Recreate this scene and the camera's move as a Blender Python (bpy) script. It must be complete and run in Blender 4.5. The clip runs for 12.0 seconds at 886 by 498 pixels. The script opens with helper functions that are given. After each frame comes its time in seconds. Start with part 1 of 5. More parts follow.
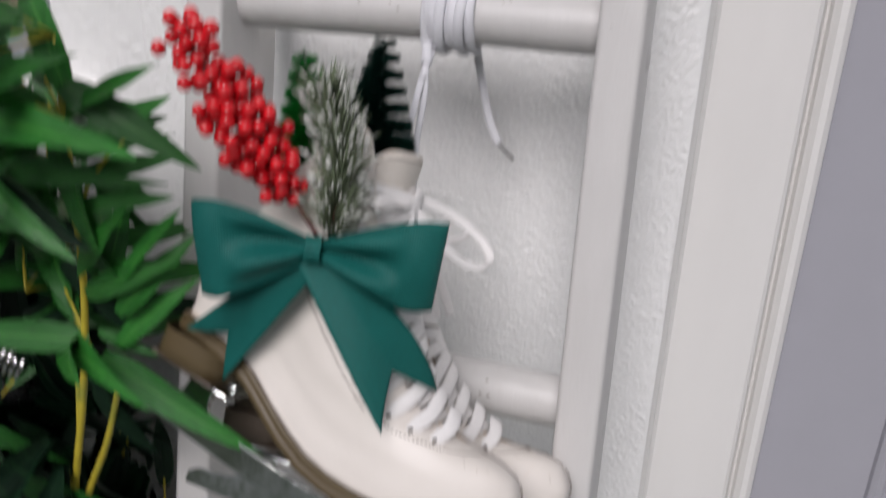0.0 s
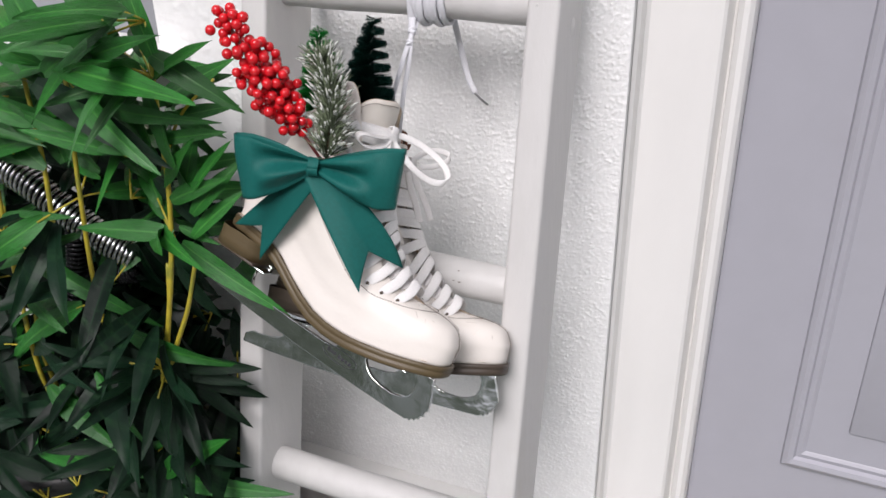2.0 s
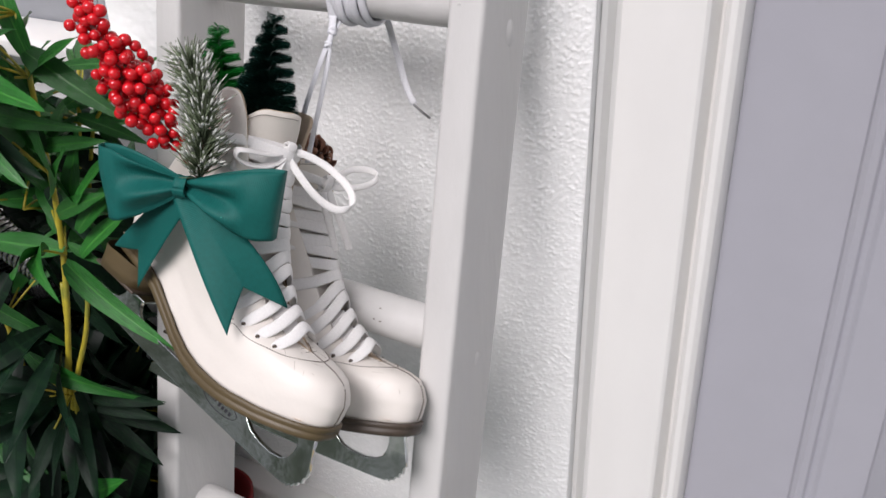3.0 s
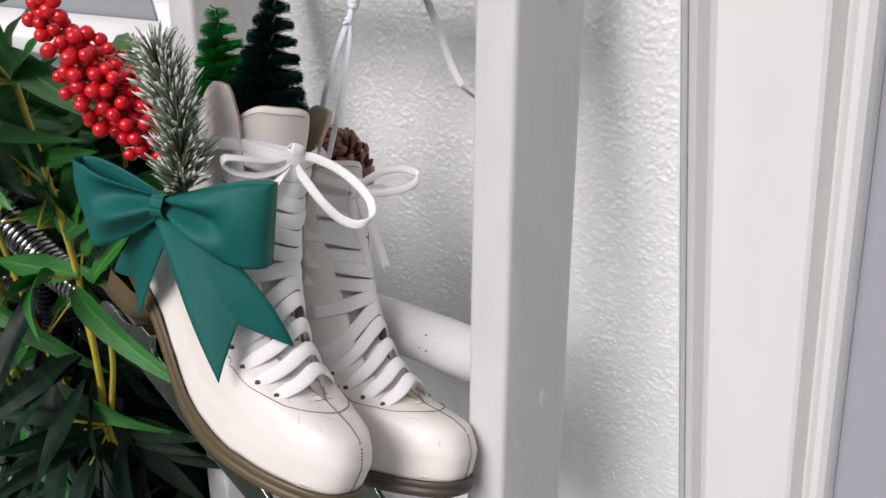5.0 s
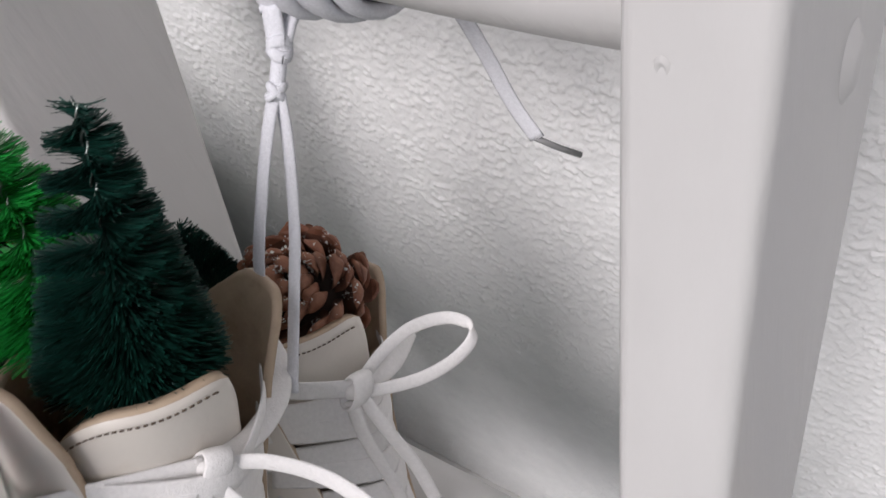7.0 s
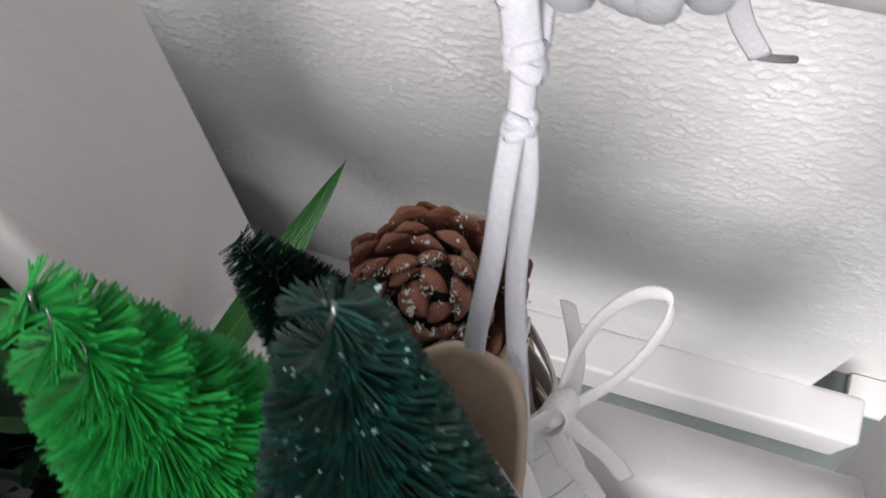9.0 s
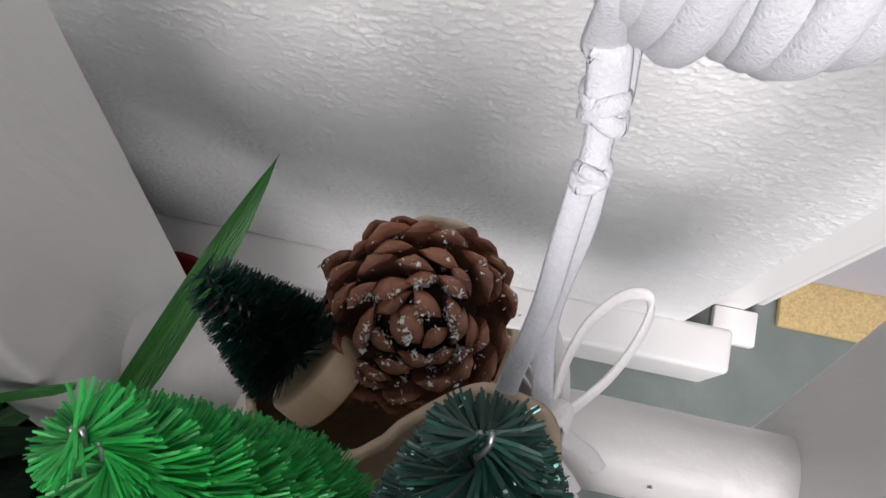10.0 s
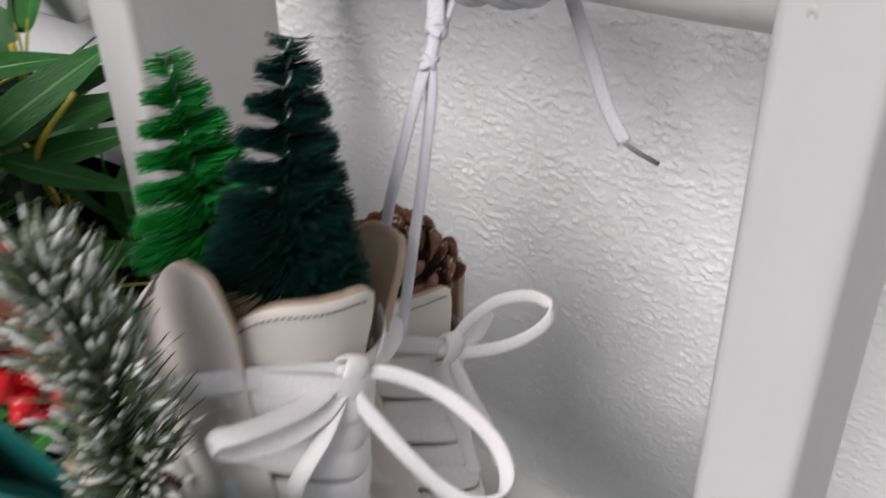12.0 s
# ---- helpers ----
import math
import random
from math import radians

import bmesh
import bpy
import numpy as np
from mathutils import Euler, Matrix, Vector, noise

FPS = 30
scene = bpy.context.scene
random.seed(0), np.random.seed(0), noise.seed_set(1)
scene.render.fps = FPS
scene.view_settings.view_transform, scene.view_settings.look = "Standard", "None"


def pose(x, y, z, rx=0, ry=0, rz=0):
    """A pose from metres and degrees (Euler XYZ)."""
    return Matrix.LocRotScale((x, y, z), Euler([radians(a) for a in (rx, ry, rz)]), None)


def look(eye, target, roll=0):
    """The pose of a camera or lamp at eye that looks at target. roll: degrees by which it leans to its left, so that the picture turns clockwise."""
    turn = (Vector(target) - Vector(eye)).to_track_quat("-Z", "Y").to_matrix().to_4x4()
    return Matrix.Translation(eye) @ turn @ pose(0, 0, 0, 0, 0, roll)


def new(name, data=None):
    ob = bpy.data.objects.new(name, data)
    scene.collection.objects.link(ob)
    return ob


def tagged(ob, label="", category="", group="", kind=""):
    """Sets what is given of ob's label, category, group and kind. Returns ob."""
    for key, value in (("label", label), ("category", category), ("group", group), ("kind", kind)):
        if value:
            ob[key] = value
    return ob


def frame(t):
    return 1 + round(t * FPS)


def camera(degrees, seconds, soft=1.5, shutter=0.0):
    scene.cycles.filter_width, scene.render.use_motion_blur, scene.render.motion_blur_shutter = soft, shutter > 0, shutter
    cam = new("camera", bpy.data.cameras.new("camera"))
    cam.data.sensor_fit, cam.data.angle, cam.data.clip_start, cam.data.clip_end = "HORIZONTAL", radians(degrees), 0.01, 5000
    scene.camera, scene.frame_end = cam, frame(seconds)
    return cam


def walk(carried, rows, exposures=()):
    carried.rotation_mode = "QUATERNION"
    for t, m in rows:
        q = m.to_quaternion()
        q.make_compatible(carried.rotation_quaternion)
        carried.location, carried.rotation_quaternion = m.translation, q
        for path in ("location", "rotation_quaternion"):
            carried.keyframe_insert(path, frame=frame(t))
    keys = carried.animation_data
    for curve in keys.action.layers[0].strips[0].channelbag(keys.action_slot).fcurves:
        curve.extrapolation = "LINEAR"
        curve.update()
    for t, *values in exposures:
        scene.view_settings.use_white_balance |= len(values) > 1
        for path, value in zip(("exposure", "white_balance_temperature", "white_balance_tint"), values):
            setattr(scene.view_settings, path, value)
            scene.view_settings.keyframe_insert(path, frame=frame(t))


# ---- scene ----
cam = camera(54.12, 12.0, soft=1.5, shutter=0.3)
PATH = [
    (0.0, 0.0085, -0.0052, 1.2436, 65.44, -1.41, 17.37),
    (0.2, -0.0061, -0.0182, 1.1778, 63.81, -4.11, 17.78),
    (0.5, -0.0062, -0.0238, 1.1759, 62.42, -2.98, 18.85),
    (1.0, -0.0075, -0.0068, 1.1754, 61.75, -3.29, 18.22),
    (1.2, 0.0040, -0.0240, 1.2050, 61.16, -2.54, 17.97),
    (1.5, 0.0675, -0.0906, 1.2858, 61.56, -1.50, 18.47),
    (1.7, 0.1310, -0.1470, 1.3150, 61.94, -0.26, 20.04),
    (2.0, 0.2018, -0.1817, 1.3190, 62.13, 1.07, 23.93),
    (2.2, 0.2540, -0.1760, 1.3220, 62.19, 0.60, 25.95),
    (2.5, 0.2787, -0.1275, 1.3035, 62.42, -0.79, 27.27),
    (3.0, 0.2862, 0.0049, 1.2877, 62.17, 1.21, 30.09),
    (3.5, 0.2884, 0.1016, 1.2494, 61.65, 4.33, 35.87),
    (3.7, 0.2548, 0.1195, 1.2482, 60.94, 4.02, 34.85),
    (5.3, 0.2751, 0.1701, 1.2352, 61.16, 7.63, 38.15),
    (5.5, 0.2585, 0.1703, 1.2271, 60.86, 7.54, 37.86),
    (6.0, 0.1184, 0.2893, 1.2313, 52.72, 8.85, 38.04),
    (6.2, 0.0840, 0.3470, 1.2450, 51.93, 10.14, 38.81),
    (6.5, 0.0323, 0.4189, 1.2614, 47.94, 10.93, 36.89),
    (7.0, 0.0038, 0.4989, 1.2491, 40.41, 14.11, 33.98),
    (7.2, -0.0078, 0.5079, 1.2568, 38.59, 14.88, 32.48),
    (9.0, -0.1682, 0.5555, 1.2443, 18.69, 8.83, 17.85),
    (9.5, -0.2164, 0.5771, 1.2398, 15.12, 1.08, 12.25),
    (10.0, -0.2188, 0.5718, 1.2401, 13.88, -0.36, 11.66),
    (10.5, -0.2177, 0.5684, 1.2457, 14.07, -1.35, 11.64),
    (11.0, -0.1920, 0.5459, 1.2668, 19.52, 0.42, 17.34),
    (11.3, -0.0953, 0.5424, 1.2734, 31.54, 6.68, 27.37),
    (11.5, -0.0572, 0.5245, 1.2556, 39.94, 7.18, 29.78),
    (11.7, -0.0330, 0.4860, 1.2400, 45.66, 10.11, 34.26),
    (12.0, -0.0009, 0.4093, 1.2533, 47.95, 8.77, 36.29),
]
EXPO = [(0.0, -0.46, 6350, 17), (0.4, -0.28, 6350, 17), (1.2, -0.18, 6350, 17), (2.0, -0.01, 6350, 17), (3.5, -0.07, 6350, 17), (5.5, -0.05, 6350, 17), (6.5, -0.04, 6350, 17), (7.2, -0.17, 6350, 17), (9.0, 0.02, 6350, 17), (10.7, 0.02, 6350, 17), (11.4, -0.25, 6350, 17), (12.0, -0.27, 6350, 17)]
walk(cam, [(t, pose(x, y, z, rx, ry, rz)) for t, x, y, z, rx, ry, rz in PATH], EXPO)

# ---- light ----
world = bpy.data.worlds.new("sky")
scene.world = world
world.use_nodes = True
wn = world.node_tree
sky = wn.nodes.new("ShaderNodeTexSky")
sky.sky_type, sky.sun_disc = "NISHITA", False
sky.sun_elevation, sky.sun_rotation = radians(46), radians(177)
sky.dust_density, sky.air_density = 4.0, 1.0
soften = wn.nodes.new("ShaderNodeMix")
soften.data_type = "RGBA"
soften.inputs[0].default_value = 0.82
soften.inputs[7].default_value = (6.6, 6.7, 7.1, 1)
wn.links.new(sky.outputs[0], soften.inputs[6])
wn.links.new(soften.outputs[2], wn.nodes["Background"].inputs[0])
wn.nodes["Background"].inputs[1].default_value = 0.105
sun = new("sun", bpy.data.lights.new("sun", "SUN"))
sun.data.energy, sun.data.angle, sun.data.color = 3.0, radians(30), (1.0, 0.975, 0.94)
sun.matrix_world = look((-0.05, -1.9, 3.60), (-0.2, 0.7, 0.9))


# ---- materials ----
def shader(name, color, rough=0.5, metal=0.0, var=0.06, scale=30.0, bump=0.0, bscale=200.0, spec=0.5, second=None, mask=(4.0, 0.55, 0.7),
           per_object=0.0, island=0.0, stretch=(1, 1, 1), coat=0.0, transmit=0.0, subsurface=0.0, rvar=0.1):
    """A principled material: fine grain, a second stain colour at a larger scale, relief."""
    m = bpy.data.materials.new(name)
    m.use_nodes = True
    nt = m.node_tree
    b = nt.nodes["Principled BSDF"]
    b.inputs["Roughness"].default_value, b.inputs["Metallic"].default_value = rough, metal
    b.inputs["Specular IOR Level"].default_value = spec
    b.inputs["Coat Weight"].default_value = coat
    b.inputs["Transmission Weight"].default_value = transmit
    if subsurface:
        b.inputs["Subsurface Weight"].default_value, b.inputs["Subsurface Scale"].default_value = subsurface, 0.004
    co = nt.nodes.new("ShaderNodeTexCoord")
    mp = nt.nodes.new("ShaderNodeMapping")
    mp.inputs["Scale"].default_value = stretch
    nt.links.new(co.outputs["Object"], mp.inputs[0])
    grain = nt.nodes.new("ShaderNodeTexNoise")
    grain.inputs["Scale"].default_value, grain.inputs["Detail"].default_value = scale, 6
    nt.links.new(mp.outputs[0], grain.inputs[0])
    hsv = nt.nodes.new("ShaderNodeHueSaturation")
    hsv.inputs["Color"].default_value = (*color, 1)
    val = nt.nodes.new("ShaderNodeMapRange")
    val.inputs[1].default_value, val.inputs[2].default_value = 0.25, 0.75
    val.inputs[3].default_value, val.inputs[4].default_value = 1 - var, 1 + var
    nt.links.new(grain.outputs[0], val.inputs[0])
    out = val.outputs[0]
    for amount, node, sock in ((per_object, "ShaderNodeObjectInfo", "Random"), (island, "ShaderNodeNewGeometry", "Random Per Island")):
        if amount:
            rnd = nt.nodes.new(node)
            r2 = nt.nodes.new("ShaderNodeMapRange")
            r2.inputs[3].default_value, r2.inputs[4].default_value = 1 - amount, 1 + amount
            nt.links.new(rnd.outputs[sock], r2.inputs[0])
            mul = nt.nodes.new("ShaderNodeMath")
            mul.operation = "MULTIPLY"
            nt.links.new(out, mul.inputs[0])
            nt.links.new(r2.outputs[0], mul.inputs[1])
            out = mul.outputs[0]
    nt.links.new(out, hsv.inputs["Value"])
    col = hsv.outputs[0]
    if second:
        big = nt.nodes.new("ShaderNodeTexNoise")
        big.inputs["Scale"].default_value, big.inputs["Detail"].default_value = mask[0], 8
        big.inputs["Roughness"].default_value = 0.65
        nt.links.new(mp.outputs[0], big.inputs[0])
        ramp = nt.nodes.new("ShaderNodeMapRange")
        ramp.inputs[1].default_value, ramp.inputs[2].default_value = mask[1], mask[2]
        nt.links.new(big.outputs[0], ramp.inputs[0])
        mix = nt.nodes.new("ShaderNodeMix")
        mix.data_type = "RGBA"
        nt.links.new(ramp.outputs[0], mix.inputs[0])
        nt.links.new(col, mix.inputs[6])
        mix.inputs[7].default_value = (*second, 1)
        col = mix.outputs[2]
    nt.links.new(col, b.inputs["Base Color"])
    if rvar:
        rr = nt.nodes.new("ShaderNodeMapRange")
        rr.inputs[3].default_value, rr.inputs[4].default_value = max(0.02, rough - rvar), min(1, rough + rvar)
        nt.links.new(grain.outputs[0], rr.inputs[0])
        nt.links.new(rr.outputs[0], b.inputs["Roughness"])
    if bump:
        bn = nt.nodes.new("ShaderNodeTexNoise")
        bn.inputs["Scale"].default_value, bn.inputs["Detail"].default_value = bscale, 4
        nt.links.new(mp.outputs[0], bn.inputs[0])
        bp = nt.nodes.new("ShaderNodeBump")
        bp.inputs["Strength"].default_value, bp.inputs["Distance"].default_value = 0.6, bump
        nt.links.new(bn.outputs[0], bp.inputs["Height"])
        nt.links.new(bp.outputs[0], b.inputs["Normal"])
    return m


def ribbed(name, color, rough, scale, depth, second=None):
    """A woven cloth with fine ribs along u of its mesh."""
    m = shader(name, color, rough, var=0.10, scale=300, rvar=0.05, second=second, mask=(18, 0.5, 0.75))
    nt = m.node_tree
    uv = nt.nodes.new("ShaderNodeUVMap")
    w = nt.nodes.new("ShaderNodeTexWave")
    w.bands_direction = "X"
    w.inputs["Scale"].default_value, w.inputs["Distortion"].default_value = scale, 0.0
    nt.links.new(uv.outputs[0], w.inputs[0])
    bp = nt.nodes.new("ShaderNodeBump")
    bp.inputs["Strength"].default_value, bp.inputs["Distance"].default_value = 0.9, depth
    nt.links.new(w.outputs[1], bp.inputs["Height"])
    nt.links.new(bp.outputs[0], nt.nodes["Principled BSDF"].inputs["Normal"])
    nt.nodes["Principled BSDF"].inputs["Specular IOR Level"].default_value = 0.25
    return m


STUCCO = shader("white_stucco_paint", (0.88, 0.882, 0.872), 0.75, var=0.03, scale=60, bump=0.0008, bscale=600, second=(0.76, 0.775, 0.765), mask=(5, 0.55, 0.85), spec=0.3)
PAINT = shader("white_gloss_paint", (0.80, 0.79, 0.77), 0.38, var=0.02, scale=25, bump=0.0006, bscale=35, second=(0.70, 0.68, 0.65), mask=(9, 0.6, 0.9), stretch=(1, 1, 0.25))
LADDER = shader("white_ladder_paint", (0.605, 0.596, 0.582), 0.42, var=0.035, scale=40, bump=0.0022, bscale=70, second=(0.55, 0.533, 0.505), mask=(14, 0.58, 0.82), stretch=(1, 1, 0.22))
DOOR = shader("lavender_grey_door_paint", (0.395, 0.393, 0.436), 0.45, var=0.02, scale=20, bump=0.0003, bscale=80, second=(0.385, 0.38, 0.415), mask=(3, 0.5, 0.8))
FLOOR = shader("grey_green_floor_paint", (0.155, 0.185, 0.17), 0.6, var=0.1, scale=25, bump=0.0005, bscale=150, second=(0.22, 0.245, 0.23), mask=(7, 0.5, 0.7))
COIR = shader("tan_coir", (0.50, 0.37, 0.17), 0.9, var=0.25, scale=300, bump=0.002, bscale=500)
LEATHER = shader("white_boot_leather", (0.76, 0.715, 0.66), 0.44, var=0.02, scale=40, bump=0.00025, bscale=260, second=(0.72, 0.65, 0.58), mask=(16, 0.60, 0.85), coat=0.04)
TONGUE = shader("cream_tongue_leather", (0.78, 0.73, 0.66), 0.5, var=0.03, scale=60, bump=0.0003, bscale=300, second=(0.68, 0.60, 0.51), mask=(25, 0.55, 0.8))
LINING = shader("tan_lining_leather", (0.50, 0.385, 0.275), 0.55, var=0.10, scale=60, bump=0.0004, bscale=300, second=(0.34, 0.25, 0.17), mask=(25, 0.5, 0.7))
SOLE = shader("brown_leather_sole", (0.092, 0.066, 0.030), 0.45, var=0.12, scale=50, bump=0.0003, bscale=180, second=(0.12, 0.085, 0.05), mask=(20, 0.55, 0.75), stretch=(0.3, 1, 2))
SOLE_DARK = shader("dark_brown_sole", (0.066, 0.048, 0.034), 0.45, var=0.12, scale=50, bump=0.0003, bscale=180, second=(0.06, 0.045, 0.035), mask=(20, 0.5, 0.7))
CHROME = shader("worn_chrome", (0.66, 0.69, 0.67), 0.12, 1.0, var=0.08, scale=80, stretch=(0.8, 1, 1), bump=0.0020, bscale=20, second=(0.50, 0.54, 0.505), mask=(70, 0.52, 0.68), rvar=0.06)
BLACK = shader("black_ink", (0.02, 0.02, 0.025), 0.5, var=0.1)
SCUFF = shader("grey_brown_scuff", (0.58, 0.52, 0.46), 0.7, var=0.2, scale=200, island=0.3)
THREAD = shader("brown_thread", (0.12, 0.085, 0.06), 0.8, var=0.1, scale=400)
LACE = shader("white_woven_lace", (0.70, 0.705, 0.735), 0.8, var=0.07, scale=900, bump=0.0006, bscale=1500, spec=0.2)
BOOT_LACE = shader("cream_woven_lace", (0.82, 0.805, 0.79), 0.8, var=0.05, scale=600, bump=0.0006, bscale=1400, spec=0.2)
AGLET = shader("grey_plastic_aglet", (0.22, 0.22, 0.22), 0.4, var=0.05)
RIBBON = ribbed("green_grosgrain_ribbon", (0.0045, 0.105, 0.091), 0.58, 3.6, 0.00013, second=(0.005, 0.120, 0.103))
BERRY = shader("glossy_red_berry", (0.60, 0.008, 0.014), 0.22, var=0.08, scale=80, per_object=0.15, coat=0.3)
BERRY_STEM = shader("dark_red_wrapped_stem", (0.12, 0.02, 0.02), 0.6, var=0.2, scale=300)
NEEDLE = shader("grey_green_needles", (0.135, 0.170, 0.100), 0.6, var=0.15, scale=60, island=0.4)
BASE_WOOD = shader("pale_birch_wood", (0.52, 0.40, 0.27), 0.6, var=0.10, scale=60, stretch=(1, 1, 0.25), bump=0.0004, bscale=300, second=(0.42, 0.30, 0.19), mask=(90, 0.5, 0.7))
FROST = shader("white_frost", (0.66, 0.67, 0.63), 0.8, var=0.06, scale=400, island=0.1)
TWIG = shader("brown_twig", (0.10, 0.06, 0.035), 0.8, var=0.2, scale=200)
BRISTLE_DARK = shader("dark_green_bristles", (0.0045, 0.040, 0.029), 0.42, var=0.1, island=0.5)
BRISTLE_LIGHT = shader("bright_green_bristles", (0.010, 0.30, 0.045), 0.42, var=0.1, island=0.35)
WIRE = shader("twisted_silver_wire", (0.30, 0.33, 0.31), 0.4, 1.0, var=0.1)
GLITTER = shader("teal_glitter", (0.50, 0.88, 0.84), 0.15, 0.0, var=0.1, island=0.5)
CONE = shader("brown_cone_scale", (0.085, 0.034, 0.020), 0.6, var=0.25, scale=120, bump=0.0006, bscale=400, per_object=0.25, second=(0.15, 0.065, 0.036), mask=(60, 0.5, 0.7))
CONE_TIP = shader("red_brown_scale_lip", (0.195, 0.076, 0.042), 0.6, var=0.2, scale=150, bump=0.0006, bscale=500, per_object=0.3, second=(0.32, 0.15, 0.088), mask=(90, 0.54, 0.74))
CONE_CORE = shader("dark_cone_core", (0.03, 0.017, 0.012), 0.8, var=0.2, scale=100)
LEAF = shader("green_leaf_fabric", (0.018, 0.135, 0.017), 0.36, spec=0.48, var=0.22, scale=40, per_object=0.35, bump=0.0016, bscale=60, second=(0.010, 0.082, 0.011), mask=(24, 0.46, 0.72), stretch=(0.3, 3, 1))
# dark leaves, nearly black: shade deep in the plant is in the colour
LEAF_DARK = shader("dark_leaf_with_shade", (0.004, 0.017, 0.008), 0.42, spec=0.16, island=0.45, var=0.15, scale=40, per_object=0.5, bump=0.0004, bscale=200, second=(0.014, 0.050, 0.016), mask=(30, 0.5, 0.8), stretch=(0.3, 3, 1))
LEAF_RIB = shader("pale_green_midrib", (0.045, 0.20, 0.030), 0.4, var=0.1, scale=40, per_object=0.3)
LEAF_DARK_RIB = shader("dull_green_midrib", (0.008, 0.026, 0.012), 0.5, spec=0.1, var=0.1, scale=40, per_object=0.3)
STEM = shader("yellow_green_stem", (0.44, 0.36, 0.030), 0.5, var=0.2, scale=60, second=(0.22, 0.25, 0.04), mask=(25, 0.5, 0.7))
POT = shader("dark_plastic_pot", (0.02, 0.02, 0.02), 0.5, var=0.1)
SOIL = shader("dark_potting_soil", (0.035, 0.025, 0.018), 0.95, var=0.4, scale=150, bump=0.004, bscale=150)
STEEL = shader("polished_steel_coil", (0.62, 0.62, 0.62), 0.18, 1.0, var=0.05)
BLACK_STEEL = shader("black_steel_coil", (0.03, 0.03, 0.032), 0.25, 0.6, var=0.1)
FRAME_GREY = shader("grey_window_frame", (0.28, 0.29, 0.31), 0.4, var=0.03)
GLASS = shader("window_glass", (0.9, 0.93, 0.93), 0.02, var=0.0, transmit=1.0, rvar=0)
CURTAIN = shader("pink_beige_curtain", (0.50, 0.36, 0.30), 0.9, var=0.1, scale=30)
TERRACOTTA = shader("terracotta_clay", (0.42, 0.20, 0.10), 0.8, var=0.1, scale=40)
RED = shader("dark_red_plastic", (0.22, 0.012, 0.015), 0.45, var=0.1)
# pale patches put in for the chrome to mirror and for fill light
BACKDROP_PATCHY = shader("patchy_green_backdrop", (0.17, 0.20, 0.14), 0.9, var=0.4, scale=8, second=(0.62, 0.64, 0.60), mask=(0.55, 0.50, 0.60))
CHIP = shader("dark_chipped_wood", (0.16, 0.13, 0.10), 0.8, var=0.2, scale=300)
PAVING = shader("pale_concrete_paving", (0.198, 0.193, 0.182), 0.85, var=0.12, scale=30, bump=0.001, bscale=120, second=(0.28, 0.275, 0.26), mask=(3, 0.45, 0.7))


# ---- mesh helpers ----
def mesh_of(name, verts, faces, mats, smooth=True, uvs=None):
    me = bpy.data.meshes.new(name)
    me.from_pydata([tuple(v) for v in verts], [], faces)
    for m in (mats if isinstance(mats, (list, tuple)) else [mats]):
        me.materials.append(m)
    if smooth:
        me.polygons.foreach_set("use_smooth", [True] * len(me.polygons))
    if uvs is not None:
        layer = me.uv_layers.new(name="UVMap")
        flat = [c for p in me.polygons for v in p.vertices for c in uvs[v]]
        layer.data.foreach_set("uv", flat)
    me.update()
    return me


def put(name, me, parent=None, label="", m=None):
    ob = new(name, me)
    if m is not None:
        ob.matrix_basis = m
    if parent is not None:
        ob.parent = parent
    if label:
        ob["label"] = label
    return ob


def part(name, bm, material, parent, label="", smooth=True):
    """Links a bmesh, or (verts, faces), as ONE mesh object under a thing or a part."""
    if isinstance(bm, tuple):
        me = mesh_of(name, bm[0], bm[1], material, smooth, bm[2] if len(bm) > 2 else None)
    else:
        me = bpy.data.meshes.new(name)
        bm.to_mesh(me)
        bm.free()
        for m in (material if isinstance(material, (list, tuple)) else [material]):
            me.materials.append(m)
        if smooth:
            me.polygons.foreach_set("use_smooth", [True] * len(me.polygons))
            me.set_sharp_from_angle(angle=radians(40))
    return put(name, me, parent, label)


def thing(name, label, category, group="", at=None, kind=""):
    ob = new(name)
    if at is not None:
        ob.matrix_basis = at
    return tagged(ob, label, category, group, kind)


def box(x0, x1, y0, y1, z0, z1, bevel=0.0, seg=2):
    bm = bmesh.new()
    bmesh.ops.create_cube(bm, size=1.0)
    for v in bm.verts:
        v.co = Vector(((x0 + x1) / 2 + v.co.x * (x1 - x0), (y0 + y1) / 2 + v.co.y * (y1 - y0), (z0 + z1) / 2 + v.co.z * (z1 - z0)))
    if bevel:
        bmesh.ops.bevel(bm, geom=list(bm.edges), offset=bevel, segments=seg, affect="EDGES", profile=0.5)
    return bm


def smooth_path(pts, n=8):
    """Catmull-Rom through the points."""
    p = [np.array(q, float) for q in pts]
    p = [2 * p[0] - p[1]] + p + [2 * p[-1] - p[-2]]
    out = []
    for i in range(1, len(p) - 2):
        for k in range(n):
            t = k / n
            out.append(0.5 * (2 * p[i] + (p[i + 1] - p[i - 1]) * t + (2 * p[i - 1] - 5 * p[i] + 4 * p[i + 1] - p[i + 2]) * t * t
                              + (3 * p[i] - p[i - 1] - 3 * p[i + 1] + p[i + 2]) * t ** 3))
    out.append(p[-2])
    return out


